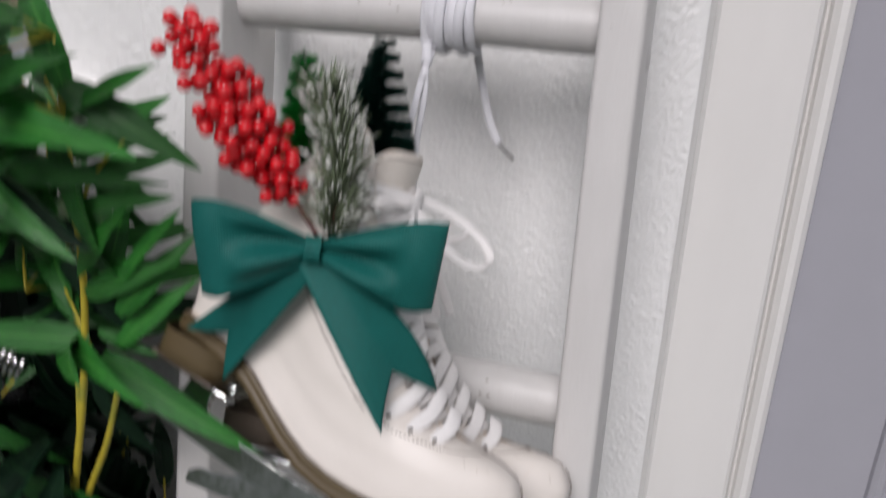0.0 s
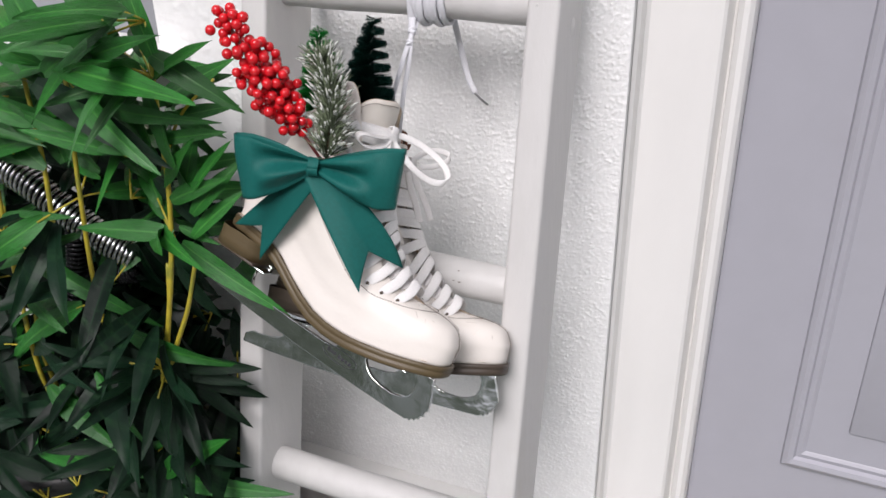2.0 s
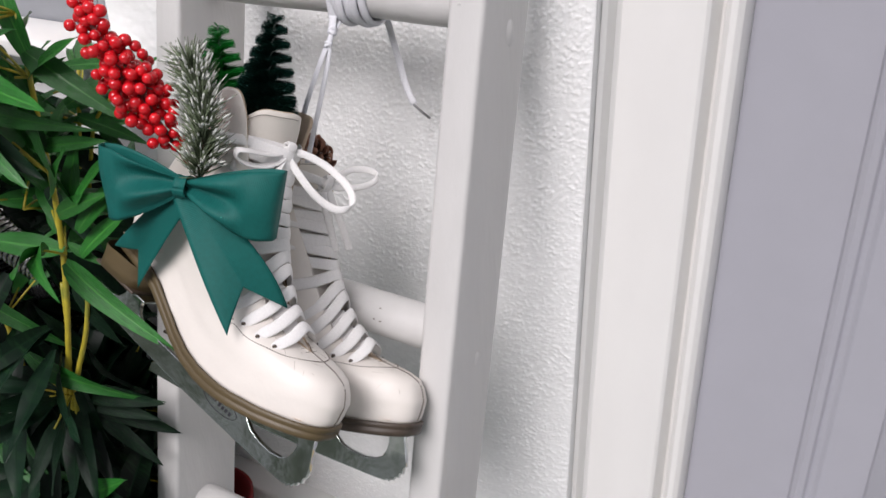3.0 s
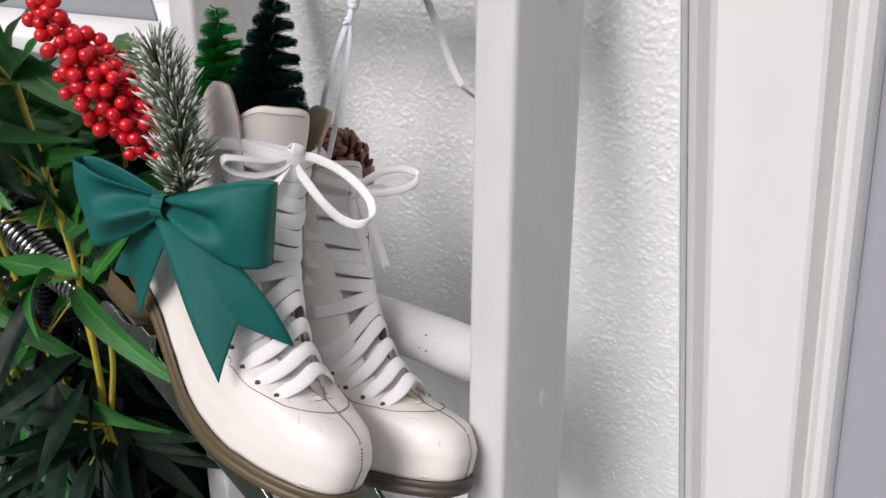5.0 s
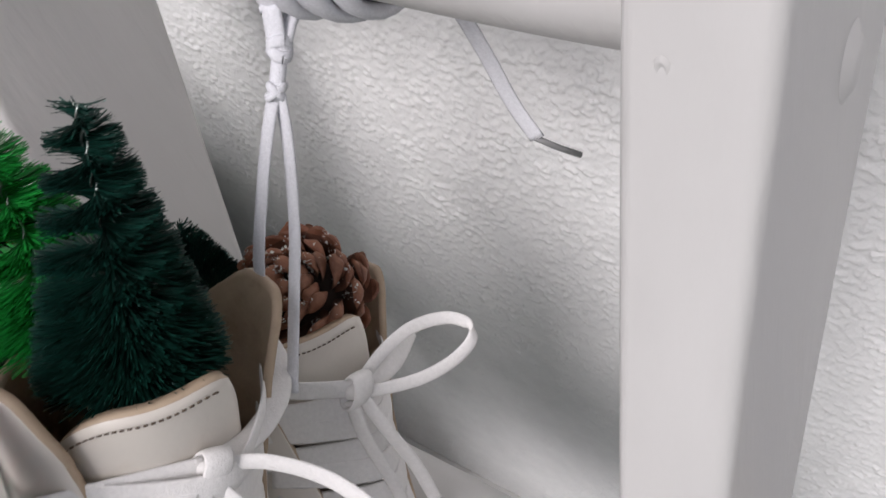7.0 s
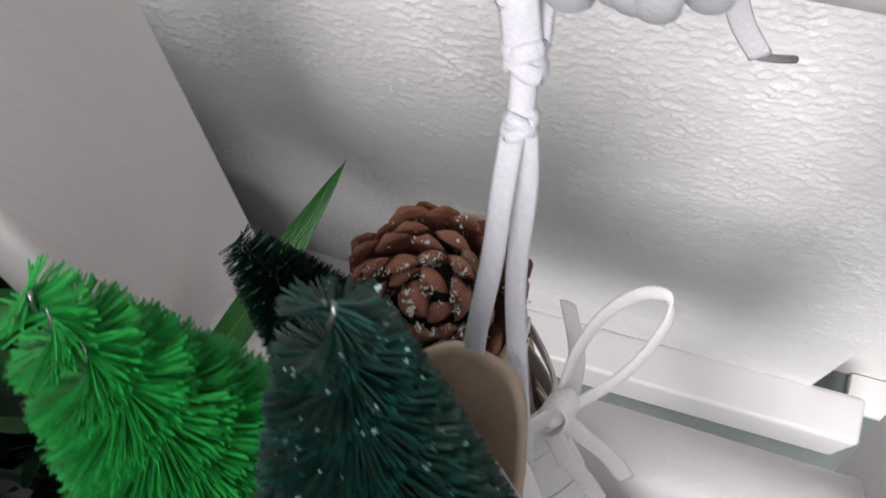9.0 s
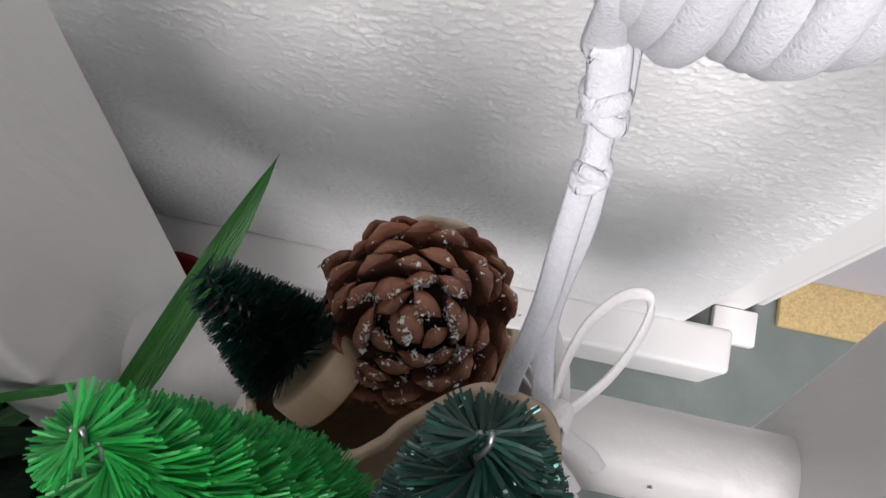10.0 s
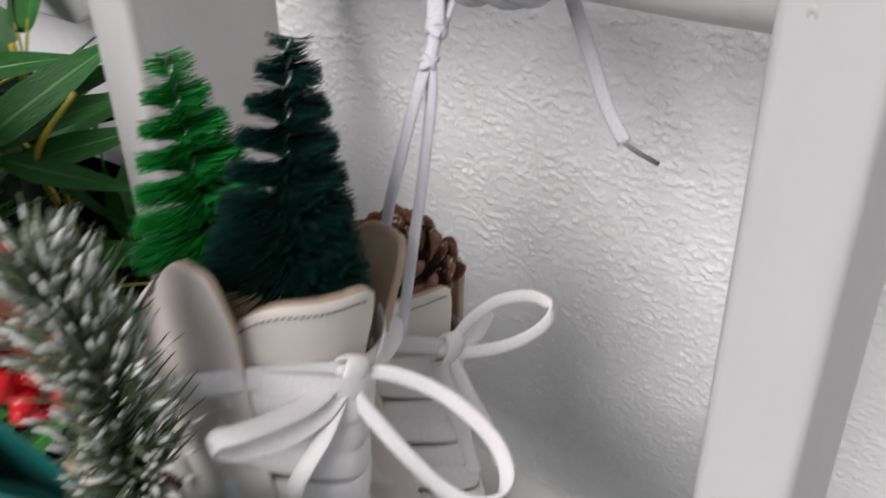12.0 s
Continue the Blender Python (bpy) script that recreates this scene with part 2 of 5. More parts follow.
def sweep(pts, ru, rv=None, n=8, hint=None, caps=True, taper=None, base=0, start=None):
    """A tube of elliptical section along pts; ru lies along the hint (or follows on from start), rv across it."""
    rv = ru if rv is None else rv
    pts = [np.array(p, float) for p in pts]
    verts, faces = [], []
    up = np.array(hint if hint is not None else start if start is not None else (0.31, 0.2, 0.93), float)
    for i, p in enumerate(pts):
        d = pts[min(i + 1, len(pts) - 1)] - pts[max(i - 1, 0)]
        d /= np.linalg.norm(d) + 1e-12
        h = up(i / (len(pts) - 1), p) if callable(up) else up
        u = h - d * (h @ d)
        if np.linalg.norm(u) < 1e-4:
            u = np.cross(d, (0.3, 0.5, 0.8))
        u /= np.linalg.norm(u)
        up = u if hint is None else up
        v = np.cross(d, u)
        s = 1.0 if taper is None else taper(i / (len(pts) - 1))
        for k in range(n):
            a = 2 * math.pi * k / n
            verts.append(p + u * (ru * s * math.cos(a)) + v * (rv * s * math.sin(a)))
    for i in range(len(pts) - 1):
        for k in range(n):
            a, b = i * n + k, i * n + (k + 1) % n
            faces.append((base + a, base + b, base + b + n, base + a + n))
    if caps:
        faces.append(tuple(base + k for k in range(n))[::-1])
        faces.append(tuple(base + (len(pts) - 1) * n + k for k in range(n)))
    return verts, faces


def join(pieces):
    verts, faces = [], []
    for v, f in pieces:
        o = len(verts)
        verts += list(v)
        faces += [tuple(i + o for i in q) for q in f]
    return verts, faces


def lathe(profile, n=24):
    verts, faces = [], []
    for r, z in profile:
        for k in range(n):
            a = 2 * math.pi * k / n
            verts.append((r * math.cos(a), r * math.sin(a), z))
    for i in range(len(profile) - 1):
        for k in range(n):
            a, b = i * n + k, i * n + (k + 1) % n
            faces.append((a, b, b + n, a + n))
    return verts, faces


def plate(name, outlines, thick, bevel=0.0):
    """A flat plate from closed outlines in x, z (inner ones are holes), lying across y."""
    cu = bpy.data.curves.new(name, "CURVE")
    cu.dimensions, cu.fill_mode, cu.extrude, cu.bevel_depth = "2D", "BOTH", thick / 2, bevel
    for line in outlines:
        sp = cu.splines.new("POLY")
        sp.points.add(len(line) - 1)
        for q, (x, z) in zip(sp.points, line):
            q.co = (x, z, 0, 1)
        sp.use_cyclic_u = True
    tmp = bpy.data.objects.new(name, cu)
    scene.collection.objects.link(tmp)
    dg = bpy.context.evaluated_depsgraph_get()
    me = bpy.data.meshes.new_from_object(tmp.evaluated_get(dg))
    bpy.data.objects.remove(tmp)
    bpy.data.curves.remove(cu)
    me.transform(Matrix(((1, 0, 0, 0), (0, 0, -1, 0), (0, 1, 0, 0), (0, 0, 0, 1))))
    me.update()
    return me


def uv_ball(r, n, m):
    verts, faces = [], []
    for j in range(m + 1):
        a = math.pi * j / m
        for i in range(n):
            b = 2 * math.pi * i / n
            verts.append((r * math.sin(a) * math.cos(b), r * math.sin(a) * math.sin(b), r * math.cos(a)))
    for j in range(m):
        for i in range(n):
            p, q = j * n + i, j * n + (i + 1) % n
            faces.append((p, p + n, q + n, q))
    return verts, faces


def basis(o, x, z):
    """A pose with its x axis along x and its z axis towards z."""
    x = Vector(x).normalized()
    z = Vector(z)
    z = (z - x * z.dot(x)).normalized()
    y = z.cross(x)
    m = Matrix((x, y, z)).transposed().to_4x4()
    m.translation = o
    return m


def interp(table, x):
    return float(np.interp(x, [a for a, _ in table], [b for _, b in table]))


# ---- the setting ----
FLOOR_Z = 0.25
WALL_Y = 0.764


def stucco_sheet(x0, x1, z0, z1, step, y, amp):
    nx, nz = int((x1 - x0) / step), int((z1 - z0) / step)
    verts, faces = [], []
    for j in range(nz + 1):
        for i in range(nx + 1):
            x, z = x0 + (x1 - x0) * i / nx, z0 + (z1 - z0) * j / nz
            q = Vector((x, z, 0.0))
            h = 0.95 - 1.9 * noise.voronoi(q * 235)[0][0] + 0.55 * noise.noise(q * 480 + Vector((3, 7, 1))) + 0.5 * noise.noise(q * 150)
            h = max(h, -0.30) * (0.85 + 0.7 * noise.noise(q * 32))
            edge = min(1.0, (i if i < nx - i else nx - i) / 2, (j if j < nz - j else nz - j) / 2)
            wave = 0.002 * noise.noise(q * 5)
            verts.append((x, y - edge * (amp * h + wave), z))
    for j in range(nz):
        for i in range(nx):
            a = j * (nx + 1) + i
            faces.append((a, a + 1, a + nx + 2, a + nx + 1))
    return verts, faces


wall = thing("wall_north", "white painted wall with rough stucco render", "wall", kind="structure")
sheet = part("render_coat", stucco_sheet(-0.55, 0.003, 0.34, 1.34, 0.0012, WALL_Y, 0.0012), STUCCO, wall, "rough white stucco")
part("wall_core", box(-0.66, 0.002, WALL_Y + 0.004, WALL_Y + 0.25, FLOOR_Z - 0.02, 2.7), STUCCO, wall)
part("wall_upper", box(-0.55, 0.0025, WALL_Y - 0.002, WALL_Y + 0.004, 1.34, 2.7), STUCCO, wall)
part("wall_side", stucco_sheet(-0.66, -0.55, 0.34, 1.34, 0.0035, WALL_Y, 0.0019), STUCCO, wall)
part("wall_below_window", box(-3.0, -0.66, WALL_Y, WALL_Y + 0.25, FLOOR_Z - 0.02, 0.985), STUCCO, wall)
part("wall_over_window", box(-3.0, -0.66, WALL_Y, WALL_Y + 0.25, 2.15, 2.7), STUCCO, wall)
part("wall_far_end", box(-4.0, -3.0, WALL_Y, WALL_Y + 0.25, FLOOR_Z - 0.02, 2.7), STUCCO, wall)
part("wall_over_door", box(0.002, 1.25, WALL_Y + 0.002, WALL_Y + 0.25, 2.36, 2.7), STUCCO, wall)
part("wall_beyond_door", box(1.25, 4.0, WALL_Y, WALL_Y + 0.25, FLOOR_Z - 0.02, 2.7), STUCCO, wall)
plinth = part("baseboard", box(-0.66, 0.055, 0.718, 0.7655, FLOOR_Z, 0.352, 0.006, 3), PAINT, None)
tagged(plinth, "white painted plinth at the foot of the wall", "baseboard", kind="structure")
plinth2 = part("baseboard", box(-4.0, -0.661, 0.72, 0.7655, FLOOR_Z, 0.352, 0.006, 3), PAINT, None)
tagged(plinth2, "white painted plinth under the window wall", "baseboard", kind="structure")
floor = part("floor", box(-3.5, 3.5, -2.5, 1.0, FLOOR_Z - 0.12, FLOOR_Z), FLOOR, None)
tagged(floor, "grey-green painted porch floor", "floor", kind="structure")
# canopy out of view, added to cut light from above and grey the reflections
added_canopy = part("ceiling", box(-3.5, 3.5, 0.15, WALL_Y + 0.25, 2.70, 2.82), PAINT, None)
tagged(added_canopy, "unseen white canopy added over the porch to hold back skylight", "ceiling", kind="structure")
ground = part("ground", box(-60, 60, -60, 60, FLOOR_Z - 0.3, FLOOR_Z - 0.14), PAVING, None)
# unseen backdrop added behind the viewer to shape reflections and low light
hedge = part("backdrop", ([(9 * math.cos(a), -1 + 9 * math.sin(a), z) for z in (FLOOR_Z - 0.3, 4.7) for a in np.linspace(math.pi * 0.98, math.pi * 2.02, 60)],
                          [(i, i + 1, i + 61, i + 60) for i in range(59)]), BACKDROP_PATCHY, None)
tagged(hedge, "unseen green backdrop with pale patches, added behind the viewer for reflections and fill", "hedge", kind="structure")
tagged(ground, "pale concrete paving before the porch", "ground", kind="structure")

# door frame: reveal, flat face, slanted step and bead
frame_thing = thing("trim", "white painted wooden door frame with a rounded bead", "door frame", kind="structure")


def frame_profile(x0, side=1):
    p = [(0.0, 0.779), (0.004, 0.785), (0.005, 0.806), (0.009, 0.810), (0.088, 0.810), (0.0915, 0.813), (0.0965, 0.836), (0.099, 0.838), (0.101, 0.828), (0.107, 0.822),
         (0.113, 0.8225), (0.118, 0.828), (0.120, 0.838), (0.120, 0.90), (0.0, 0.90)]
    return [(x0 + side * a, b) for a, b in p]


def upright(prof, z0, z1, flip=False):
    n = len(prof)
    verts = [(x, y, z0) for x, y in prof] + [(x, y, z1) for x, y in prof]
    faces = [(i, (i + 1) % n, n + (i + 1) % n, n + i) for i in range(n)] + [tuple(range(n))[::-1], tuple(range(n, 2 * n))]
    if flip:
        faces = [f[::-1] for f in faces]
    return verts, faces


part("jamb", upright(frame_profile(0.003), FLOOR_Z, 2.36), PAINT, frame_thing, smooth=False)
part("jamb", upright(frame_profile(1.20, -1), FLOOR_Z, 2.36, True), PAINT, frame_thing, smooth=False)
part("head", box(0.124, 1.079, 0.81, 0.90, 2.29, 2.36, 0.003), PAINT, frame_thing)
part("foot_block", box(0.0565, 0.107, 0.768, 0.8095, FLOOR_Z, FLOOR_Z + 0.014, 0.003), PAINT, frame_thing)
sill_door = part("threshold", box(0.13, 1.07, 0.80, 0.895, FLOOR_Z, FLOOR_Z + 0.012, 0.003), COIR, None)
tagged(sill_door, "worn yellowish wooden door threshold strip", "threshold", kind="structure")

# door with moulded panels
door = thing("door_1", "closed lavender-grey painted door with moulded panels", "door", kind="structure")
DY = 0.857
part("door_leaf", box(0.1235, 1.0795, DY, DY + 0.045, FLOOR_Z + 0.015, 2.29), DOOR, door)


def moulding(x0, x1, z0, z1):
    """A raised moulding round a panel: nested mitred loops."""
    prof = [(0.0, 0.0), (0.002, -0.006), (0.008, -0.009), (0.015, -0.007), (0.018, -0.002), (0.024, -0.0035), (0.028, -0.001), (0.032, 0.003)]
    verts, faces = [], []
    for d, h in prof:
        verts += [(x0 + d, DY + h, z0 + d), (x1 - d, DY + h, z0 + d), (x1 - d, DY + h, z1 - d), (x0 + d, DY + h, z1 - d)]
    for i in range(len(prof) - 1):
        for k in range(4):
            a, b = i * 4 + k, i * 4 + (k + 1) % 4
            faces.append((a, b, b + 4, a + 4))
    return verts, faces


for x0, x1 in ((0.2395, 0.575), (0.63, 0.9655)):
    for z0, z1 in ((0.480, 1.20), (1.36, 2.16)):
        part("panel_moulding", moulding(x0, x1, z0, z1), DOOR, door, smooth=False)
        part("panel", box(x0 + 0.075, x1 - 0.075, DY - 0.004, DY + 0.006, z0 + 0.075, z1 - 0.075, 0.0035), DOOR, door)

# window with a grey frame over a white sill
window = thing("window_1", "grey framed window over a white sill", "window", kind="structure")
for nm, b in (("window_frame", (-0.722, -0.665, 0.80, 0.87, 1.0, 2.15)), ("window_frame", (-3.0, -2.945, 0.80, 0.87, 1.0, 2.15)),
              ("window_frame", (-2.945, -0.722, 0.80, 0.87, 1.0, 1.055)), ("window_frame", (-2.945, -0.722, 0.80, 0.87, 2.095, 2.15)),
              ("mullion", (-1.86, -1.80, 0.80, 0.87, 1.055, 2.095))):
    part(nm, box(*b, 0.004), FRAME_GREY, window)
for x0, x1 in ((-2.945, -1.86), (-1.80, -0.722)):
    pane = part("pane", box(x0, x1, 0.832, 0.838, 1.055, 2.095), GLASS, window)
    pane.visible_shadow = False
part("window_sill", box(-3.0, -0.61, 0.70, 0.80, 0.986, 1.012, 0.006, 3), PAINT, window, "white painted sill")
curtain = part("curtain", ([(x, 1.02 + 0.02 * math.sin(x * 60), z) for z in (0.9, 2.3) for x in np.linspace(-3.2, -0.5, 160)],
                           [(i, i + 1, i + 161, i + 160) for i in range(159)]), CURTAIN, None)
tagged(curtain, "pink-beige curtain hanging behind the window", "curtain")


# ---- ladder leaning on the wall ----
LEAN_Y = 0.2453


def build_ladder():
    lad = thing("ladder", "white painted wooden ladder with round rungs leaning on the wall", "ladder")
    for x_in, slide, side, dep in ((-0.068, -0.0155, 1, 0.089), (-0.367, -0.019, -1, 0.099)):
        bm = bmesh.new()
        w = 0.0335 * side
        n = 40
        rings = []
        for i in range(n + 1):
            z = FLOOR_Z + (2.05 - FLOOR_Z) * i / n
            x = x_in + slide * (z - 1)
            y = 0.5885 + LEAN_Y * (z - 1)
            wob = 0.0006 * math.sin(z * 9 + side)
            rings.append([bm.verts.new(q) for q in ((x + wob, y, z), (x + w + wob, y, z), (x + w + wob, y + dep, z), (x + wob, y + dep, z))])
        for a, b in zip(rings, rings[1:]):
            for k in range(4):
                bm.faces.new((a[k], a[(k + 1) % 4], b[(k + 1) % 4], b[k]))
        bm.faces.new(rings[0][::-1])
        bm.faces.new(rings[-1])
        bmesh.ops.recalc_face_normals(bm, faces=list(bm.faces))
        long = [e for e in bm.edges if len(e.link_faces) == 2 and e.calc_face_angle(0) > 1.0]
        bmesh.ops.bevel(bm, geom=long, offset=0.0045, segments=3, affect="EDGES", profile=0.5)
        rail = part("rail", bm, LADDER, lad)
        # plugged screw heads on the outer and inner sides, one at each rung
        for z in (0.547, 0.837, 1.127, 1.417, 1.707):
            x = x_in + slide * (z - 1)
            y = 0.5885 + LEAN_Y * (z - 1) + 0.044
            bump = lathe([(0.0, 0.0022), (0.0032, 0.0021), (0.0052, 0.0016), (0.0070, 0.0006), (0.0090, -0.0004)], 16)
            bump = ([(x + w + side * v[2], y + 0.004 + v[0] * 0.8, z - 0.022 + v[1] * 1.35) for v in bump[0]], bump[1])
            part("screw_plug", bump, LADDER, lad, "filled and overpainted screw head")
        nick = lathe([(0.0, -0.0002), (0.0007, 0.0001), (0.0013, 0.0003), (0.0020, -0.0003)], 12)
        z = 1.135
        part("screw_plug", ([(x_in + slide * (z - 1) + w * 0.30 + v[0], 0.5885 + LEAN_Y * (z - 1) - v[2], z + v[1] * 1.6) for v in nick[0]], nick[1]), LADDER, lad)
    for z in (0.547, 0.837, 1.127, 1.417, 1.707):
        y = 0.5885 + LEAN_Y * (z - 1) + 0.0465
        pts = [(x, y + 0.0006 * math.sin(x * 25 + z * 7), z + 0.0006 * math.cos(x * 31)) for x in np.linspace(-0.385, -0.05, 30)]
        part("rung", sweep(pts, 0.0215, n=28, hint=(0, 0, 1)), LADDER, lad)
    rnd = random.Random(8)
    for z, xs in ((0.837, (-0.131, -0.127, -0.124)), (1.127, (-0.236, -0.229, -0.146, -0.141, -0.262)), (0.547, (-0.20, -0.12))):
        y = 0.5885 + LEAN_Y * (z - 1) + 0.0465
        for x in xs:
            a = rnd.uniform(0.1, 0.9)
            n = np.array((0, -math.cos(a), math.sin(a)))
            tdir = np.array((0, math.sin(a), math.cos(a)))
            c = np.array((x, y, z)) + n * 0.0217
            ring = [c + np.array((1, 0, 0)) * rnd.uniform(0.0006, 0.0020) * math.cos(q) + tdir * rnd.uniform(0.0004, 0.0011) * math.sin(q) - n * 0.00008 for q in np.linspace(0, 2 * math.pi, 9, endpoint=False)]
            part("paint_chip", ([c + n * 0.00015] + ring, [(0, 1 + k, 1 + (k + 1) % 9) for k in range(9)]), CHIP, lad, "dark chip in the paint")
    return lad


build_ladder()

# ---- skates ----
NEAR = basis((-0.376, 0.452, 0.874), (0.271, -0.05, -0.085), (0.04, 0.06, 0.11))
FAR = basis((-0.3500, 0.4885, 0.7710), (0.9942, -0.0335, -0.1021), (0.1051, 0.4997, 0.8598))
SOLE_LOW = [(0.02, 0.064), (0.05, 0.066), (0.08, 0.064), (0.10, 0.058), (0.12, 0.047), (0.14, 0.038), (0.16, 0.032), (0.18, 0.030), (0.205, 0.0315), (0.25, 0.040), (0.30, 0.053)]
FRONT = [(0.04, 0.294), (0.065, 0.299), (0.08, 0.298), (0.090, 0.293), (0.098, 0.287), (0.103, 0.275), (0.1065, 0.258), (0.110, 0.235), (0.116, 0.218), (0.126, 0.202), (0.142, 0.185), (0.16, 0.171),
         (0.18, 0.156), (0.2, 0.143), (0.23, 0.131), (0.26, 0.125)]
BACK = [(0.07, 0.024), (0.09, 0.018), (0.11, 0.020), (0.14, 0.029), (0.17, 0.036), (0.20, 0.041), (0.26, 0.046)]
HALF = [(0.04, 0.038), (0.07, 0.040), (0.09, 0.040), (0.11, 0.038), (0.13, 0.037), (0.16, 0.037), (0.2, 0.041), (0.26, 0.047)]
FOOT_G = [(0.0, 0.80), (0.15, 0.76), (0.38, 0.70), (0.55, 0.84), (0.72, 1.0), (0.88, 0.96), (1.0, 0.88)]
SLOT = [(0.1130, 0.0), (0.1150, 0.17), (0.122, 0.33), (0.16, 0.48), (0.20, 0.66), (0.25, 0.84)]


def sole_top(x):
    return interp(SOLE_LOW, x) + 0.0115


def boot_point(th, s, top, grow=0.0):
    """A point of the boot's skin: th round it (0 at the toe), s from the welt to the top edge."""
    zf = 0.06 + (top - 0.06) * s
    c, sn = math.cos(th), math.sin(th)
    f, b, w = interp(FRONT, zf), interp(BACK, max(zf, 0.07)), interp(HALF, zf)
    a, xc = (f - b) / 2, (f + b) / 2
    low = max(0.0, min(1.0, (0.135 - zf) / 0.05))
    e = 0.62 * low + 0.9 * (1 - low)
    ce = math.copysign(abs(c) ** (0.8 * low + 1.0 * (1 - low)), c)
    x = xc + (a + grow) * ce
    u = max(0.0, min(1.0, (x - b) / (f - b)))
    g = interp(FOOT_G, u) * low + 1.0 * (1 - low)
    y = (w * g + grow) * math.copysign(abs(sn) ** e, sn)
    zs = sole_top(x)
    z = zs + (top - zs) * s
    # toe box: the crown falls off to the front
    return (x, y, z)


def top_edge(th, back=0.205, front=0.246):
    t = (math.cos(th) + 0.80) / 0.80
    t = max(0.0, min(1.0, t))
    return back + (front - back) * t * t * (3 - 2 * t)


def tongue_top(q):
    """Height of the tongue's upper edge, round at one corner and square at the other."""
    return 0.2515 + 0.006 * q - 0.020 * max(0.0, -q) ** 2.6 - 0.004 * max(0.0, q) ** 8


# line of the seam beside the lacing, from the toe end up
FACING_T = (0.0, 0.17, 0.38, 0.60, 0.80, 1.0)
FACING_X = (0.184, 0.176, 0.1585, 0.1345, 0.113, 0.098)
FACING_Z = (0.0915, 0.0950, 0.1045, 0.1195, 0.1350, 0.152)


def build_skate(m, label, sole_mat, wide, loops, knot_at, blade_m=None):
    sk = thing("ice_skate", label, "ice skate", "pair of hanging skates", m)
    NA, NS = 84, 68

    def skin_top(th, s):
        """Height of the cuff's edge: round at the front corners, one flap standing higher."""
        th %= 2 * math.pi
        gap_out = interp(SLOT, 0.06 + 0.187 * s) + 0.16 * max(0.0, (s - 0.66) / 0.34)
        off = max(0.0, min(th - 0.84, 2 * math.pi - th - gap_out + 0.02))
        corner = 0.024 * max(0.0, 1 - off / 0.42) ** 2.0
        corner -= (0.0095 if th < math.pi else 0.011) * max(0.0, 1 - off / 1.1)
        return top_edge(th) - corner
    # upper: the skin round the foot, open along the throat, over a tan lining
    verts, faces = [], []
    for j in range(NS + 1):
        s = j / NS
        gap = interp(SLOT, 0.06 + 0.187 * s)
        gap_out = gap + 0.16 * max(0.0, (s - 0.66) / 0.34)
        for i in range(NA + 1):
            th = gap + (2 * math.pi - gap - gap_out) * i / NA
            p = np.array(boot_point(th, s, skin_top(th, s)))
            q = Vector(p * 1.0)
            crease = 0.0007 * noise.noise(q * 45) + 0.0005 * noise.noise(q * 110)
            p[1] += crease * math.copysign(1, p[1]) * min(1.0, abs(p[1]) / 0.005)
            # the flaps stand open at the top
            open_up = max(0.0, (p[2] - 0.17) / 0.08)
            if math.cos(th) > -0.4:
                p[1] += wide * open_up ** 2 * math.copysign(1, p[1]) * min(1, abs(math.sin(th)) * 2)
            verts.append(p)
    for j in range(NS):
        for i in range(NA):
            a, b = j * (NA + 1) + i, j * (NA + 1) + i + 1
            faces.append((a, b, b + NA + 1, a + NA + 1))
    upper = part("upper", (verts, faces), [LEATHER, LINING], sk, "scuffed off-white leather upper")
    sol = upper.modifiers.new("skin", "SOLIDIFY")
    sol.thickness, sol.offset, sol.material_offset, sol.material_offset_rim = 0.0034, -1, 1, 1
    bm = bmesh.new()
    bm.from_mesh(upper.data)
    bmesh.ops.remove_doubles(bm, verts=list(bm.verts), dist=0.00004)
    bm.to_mesh(upper.data)
    bm.free()
    # tongue
    tv, tf = [], []
    nt, ns = 19, 30
    for j in range(ns + 1):
        for i in range(nt):
            q = i / (nt - 1) * 2 - 1
            s = 0.20 + 0.80 * j / ns
            lo, hi = -(0.56 + 0.70 * s ** 5), 0.62 - 0.50 * s ** 5
            th = (lo + hi) / 2 + q * (hi - lo) / 2
            t_top = tongue_top(q)
            x, y, z = boot_point(th, s, t_top, -0.0055)
            tv.append((x - 0.002 + 0.004 * max(0, (z - 0.2) / 0.06), y, z))
    for j in range(ns):
        for i in range(nt - 1):
            a = j * nt + i
            tf.append((a, a + 1, a + nt + 1, a + nt))
    tong = part("tongue", (tv, tf), [TONGUE, LINING], sk, "cream leather tongue")
    sol = tong.modifiers.new("skin", "SOLIDIFY")
    sol.thickness, sol.offset, sol.material_offset, sol.material_offset_rim = 0.004, -1, 1, 1
    # insole and dark inside
    part("insole", ([(x, 0.03 * interp(FOOT_G, (x - 0.02) / 0.27) * sd, sole_top(x) + 0.003) for x in np.linspace(0.03, 0.285, 20) for sd in (-1, 1)],
                    [(2 * i, 2 * i + 1, 2 * i + 3, 2 * i + 2) for i in range(19)]), LINING, sk)
    # sole: a rounded slab that follows the foot
    out, N = [], 64
    for i in range(N):
        x, y, z = boot_point(2 * math.pi * i / N, 0.0, 0.25, 0.0035)
        out.append((x, y))
    rings = []
    for dz, gr in ((0.0120, -0.0035), (0.0122, -0.0012), (0.0115, 0.0), (0.0075, 0.0004), (0.0066, -0.0010), (0.0058, 0.0006), (0.0010, 0.0002), (0.0, -0.0012), (0.0, -0.02)):
        ring = []
        for x, y in out:
            k = 1 + gr / 0.06
            xx = 0.16 + (x - 0.16) * (1 + gr / 0.14)
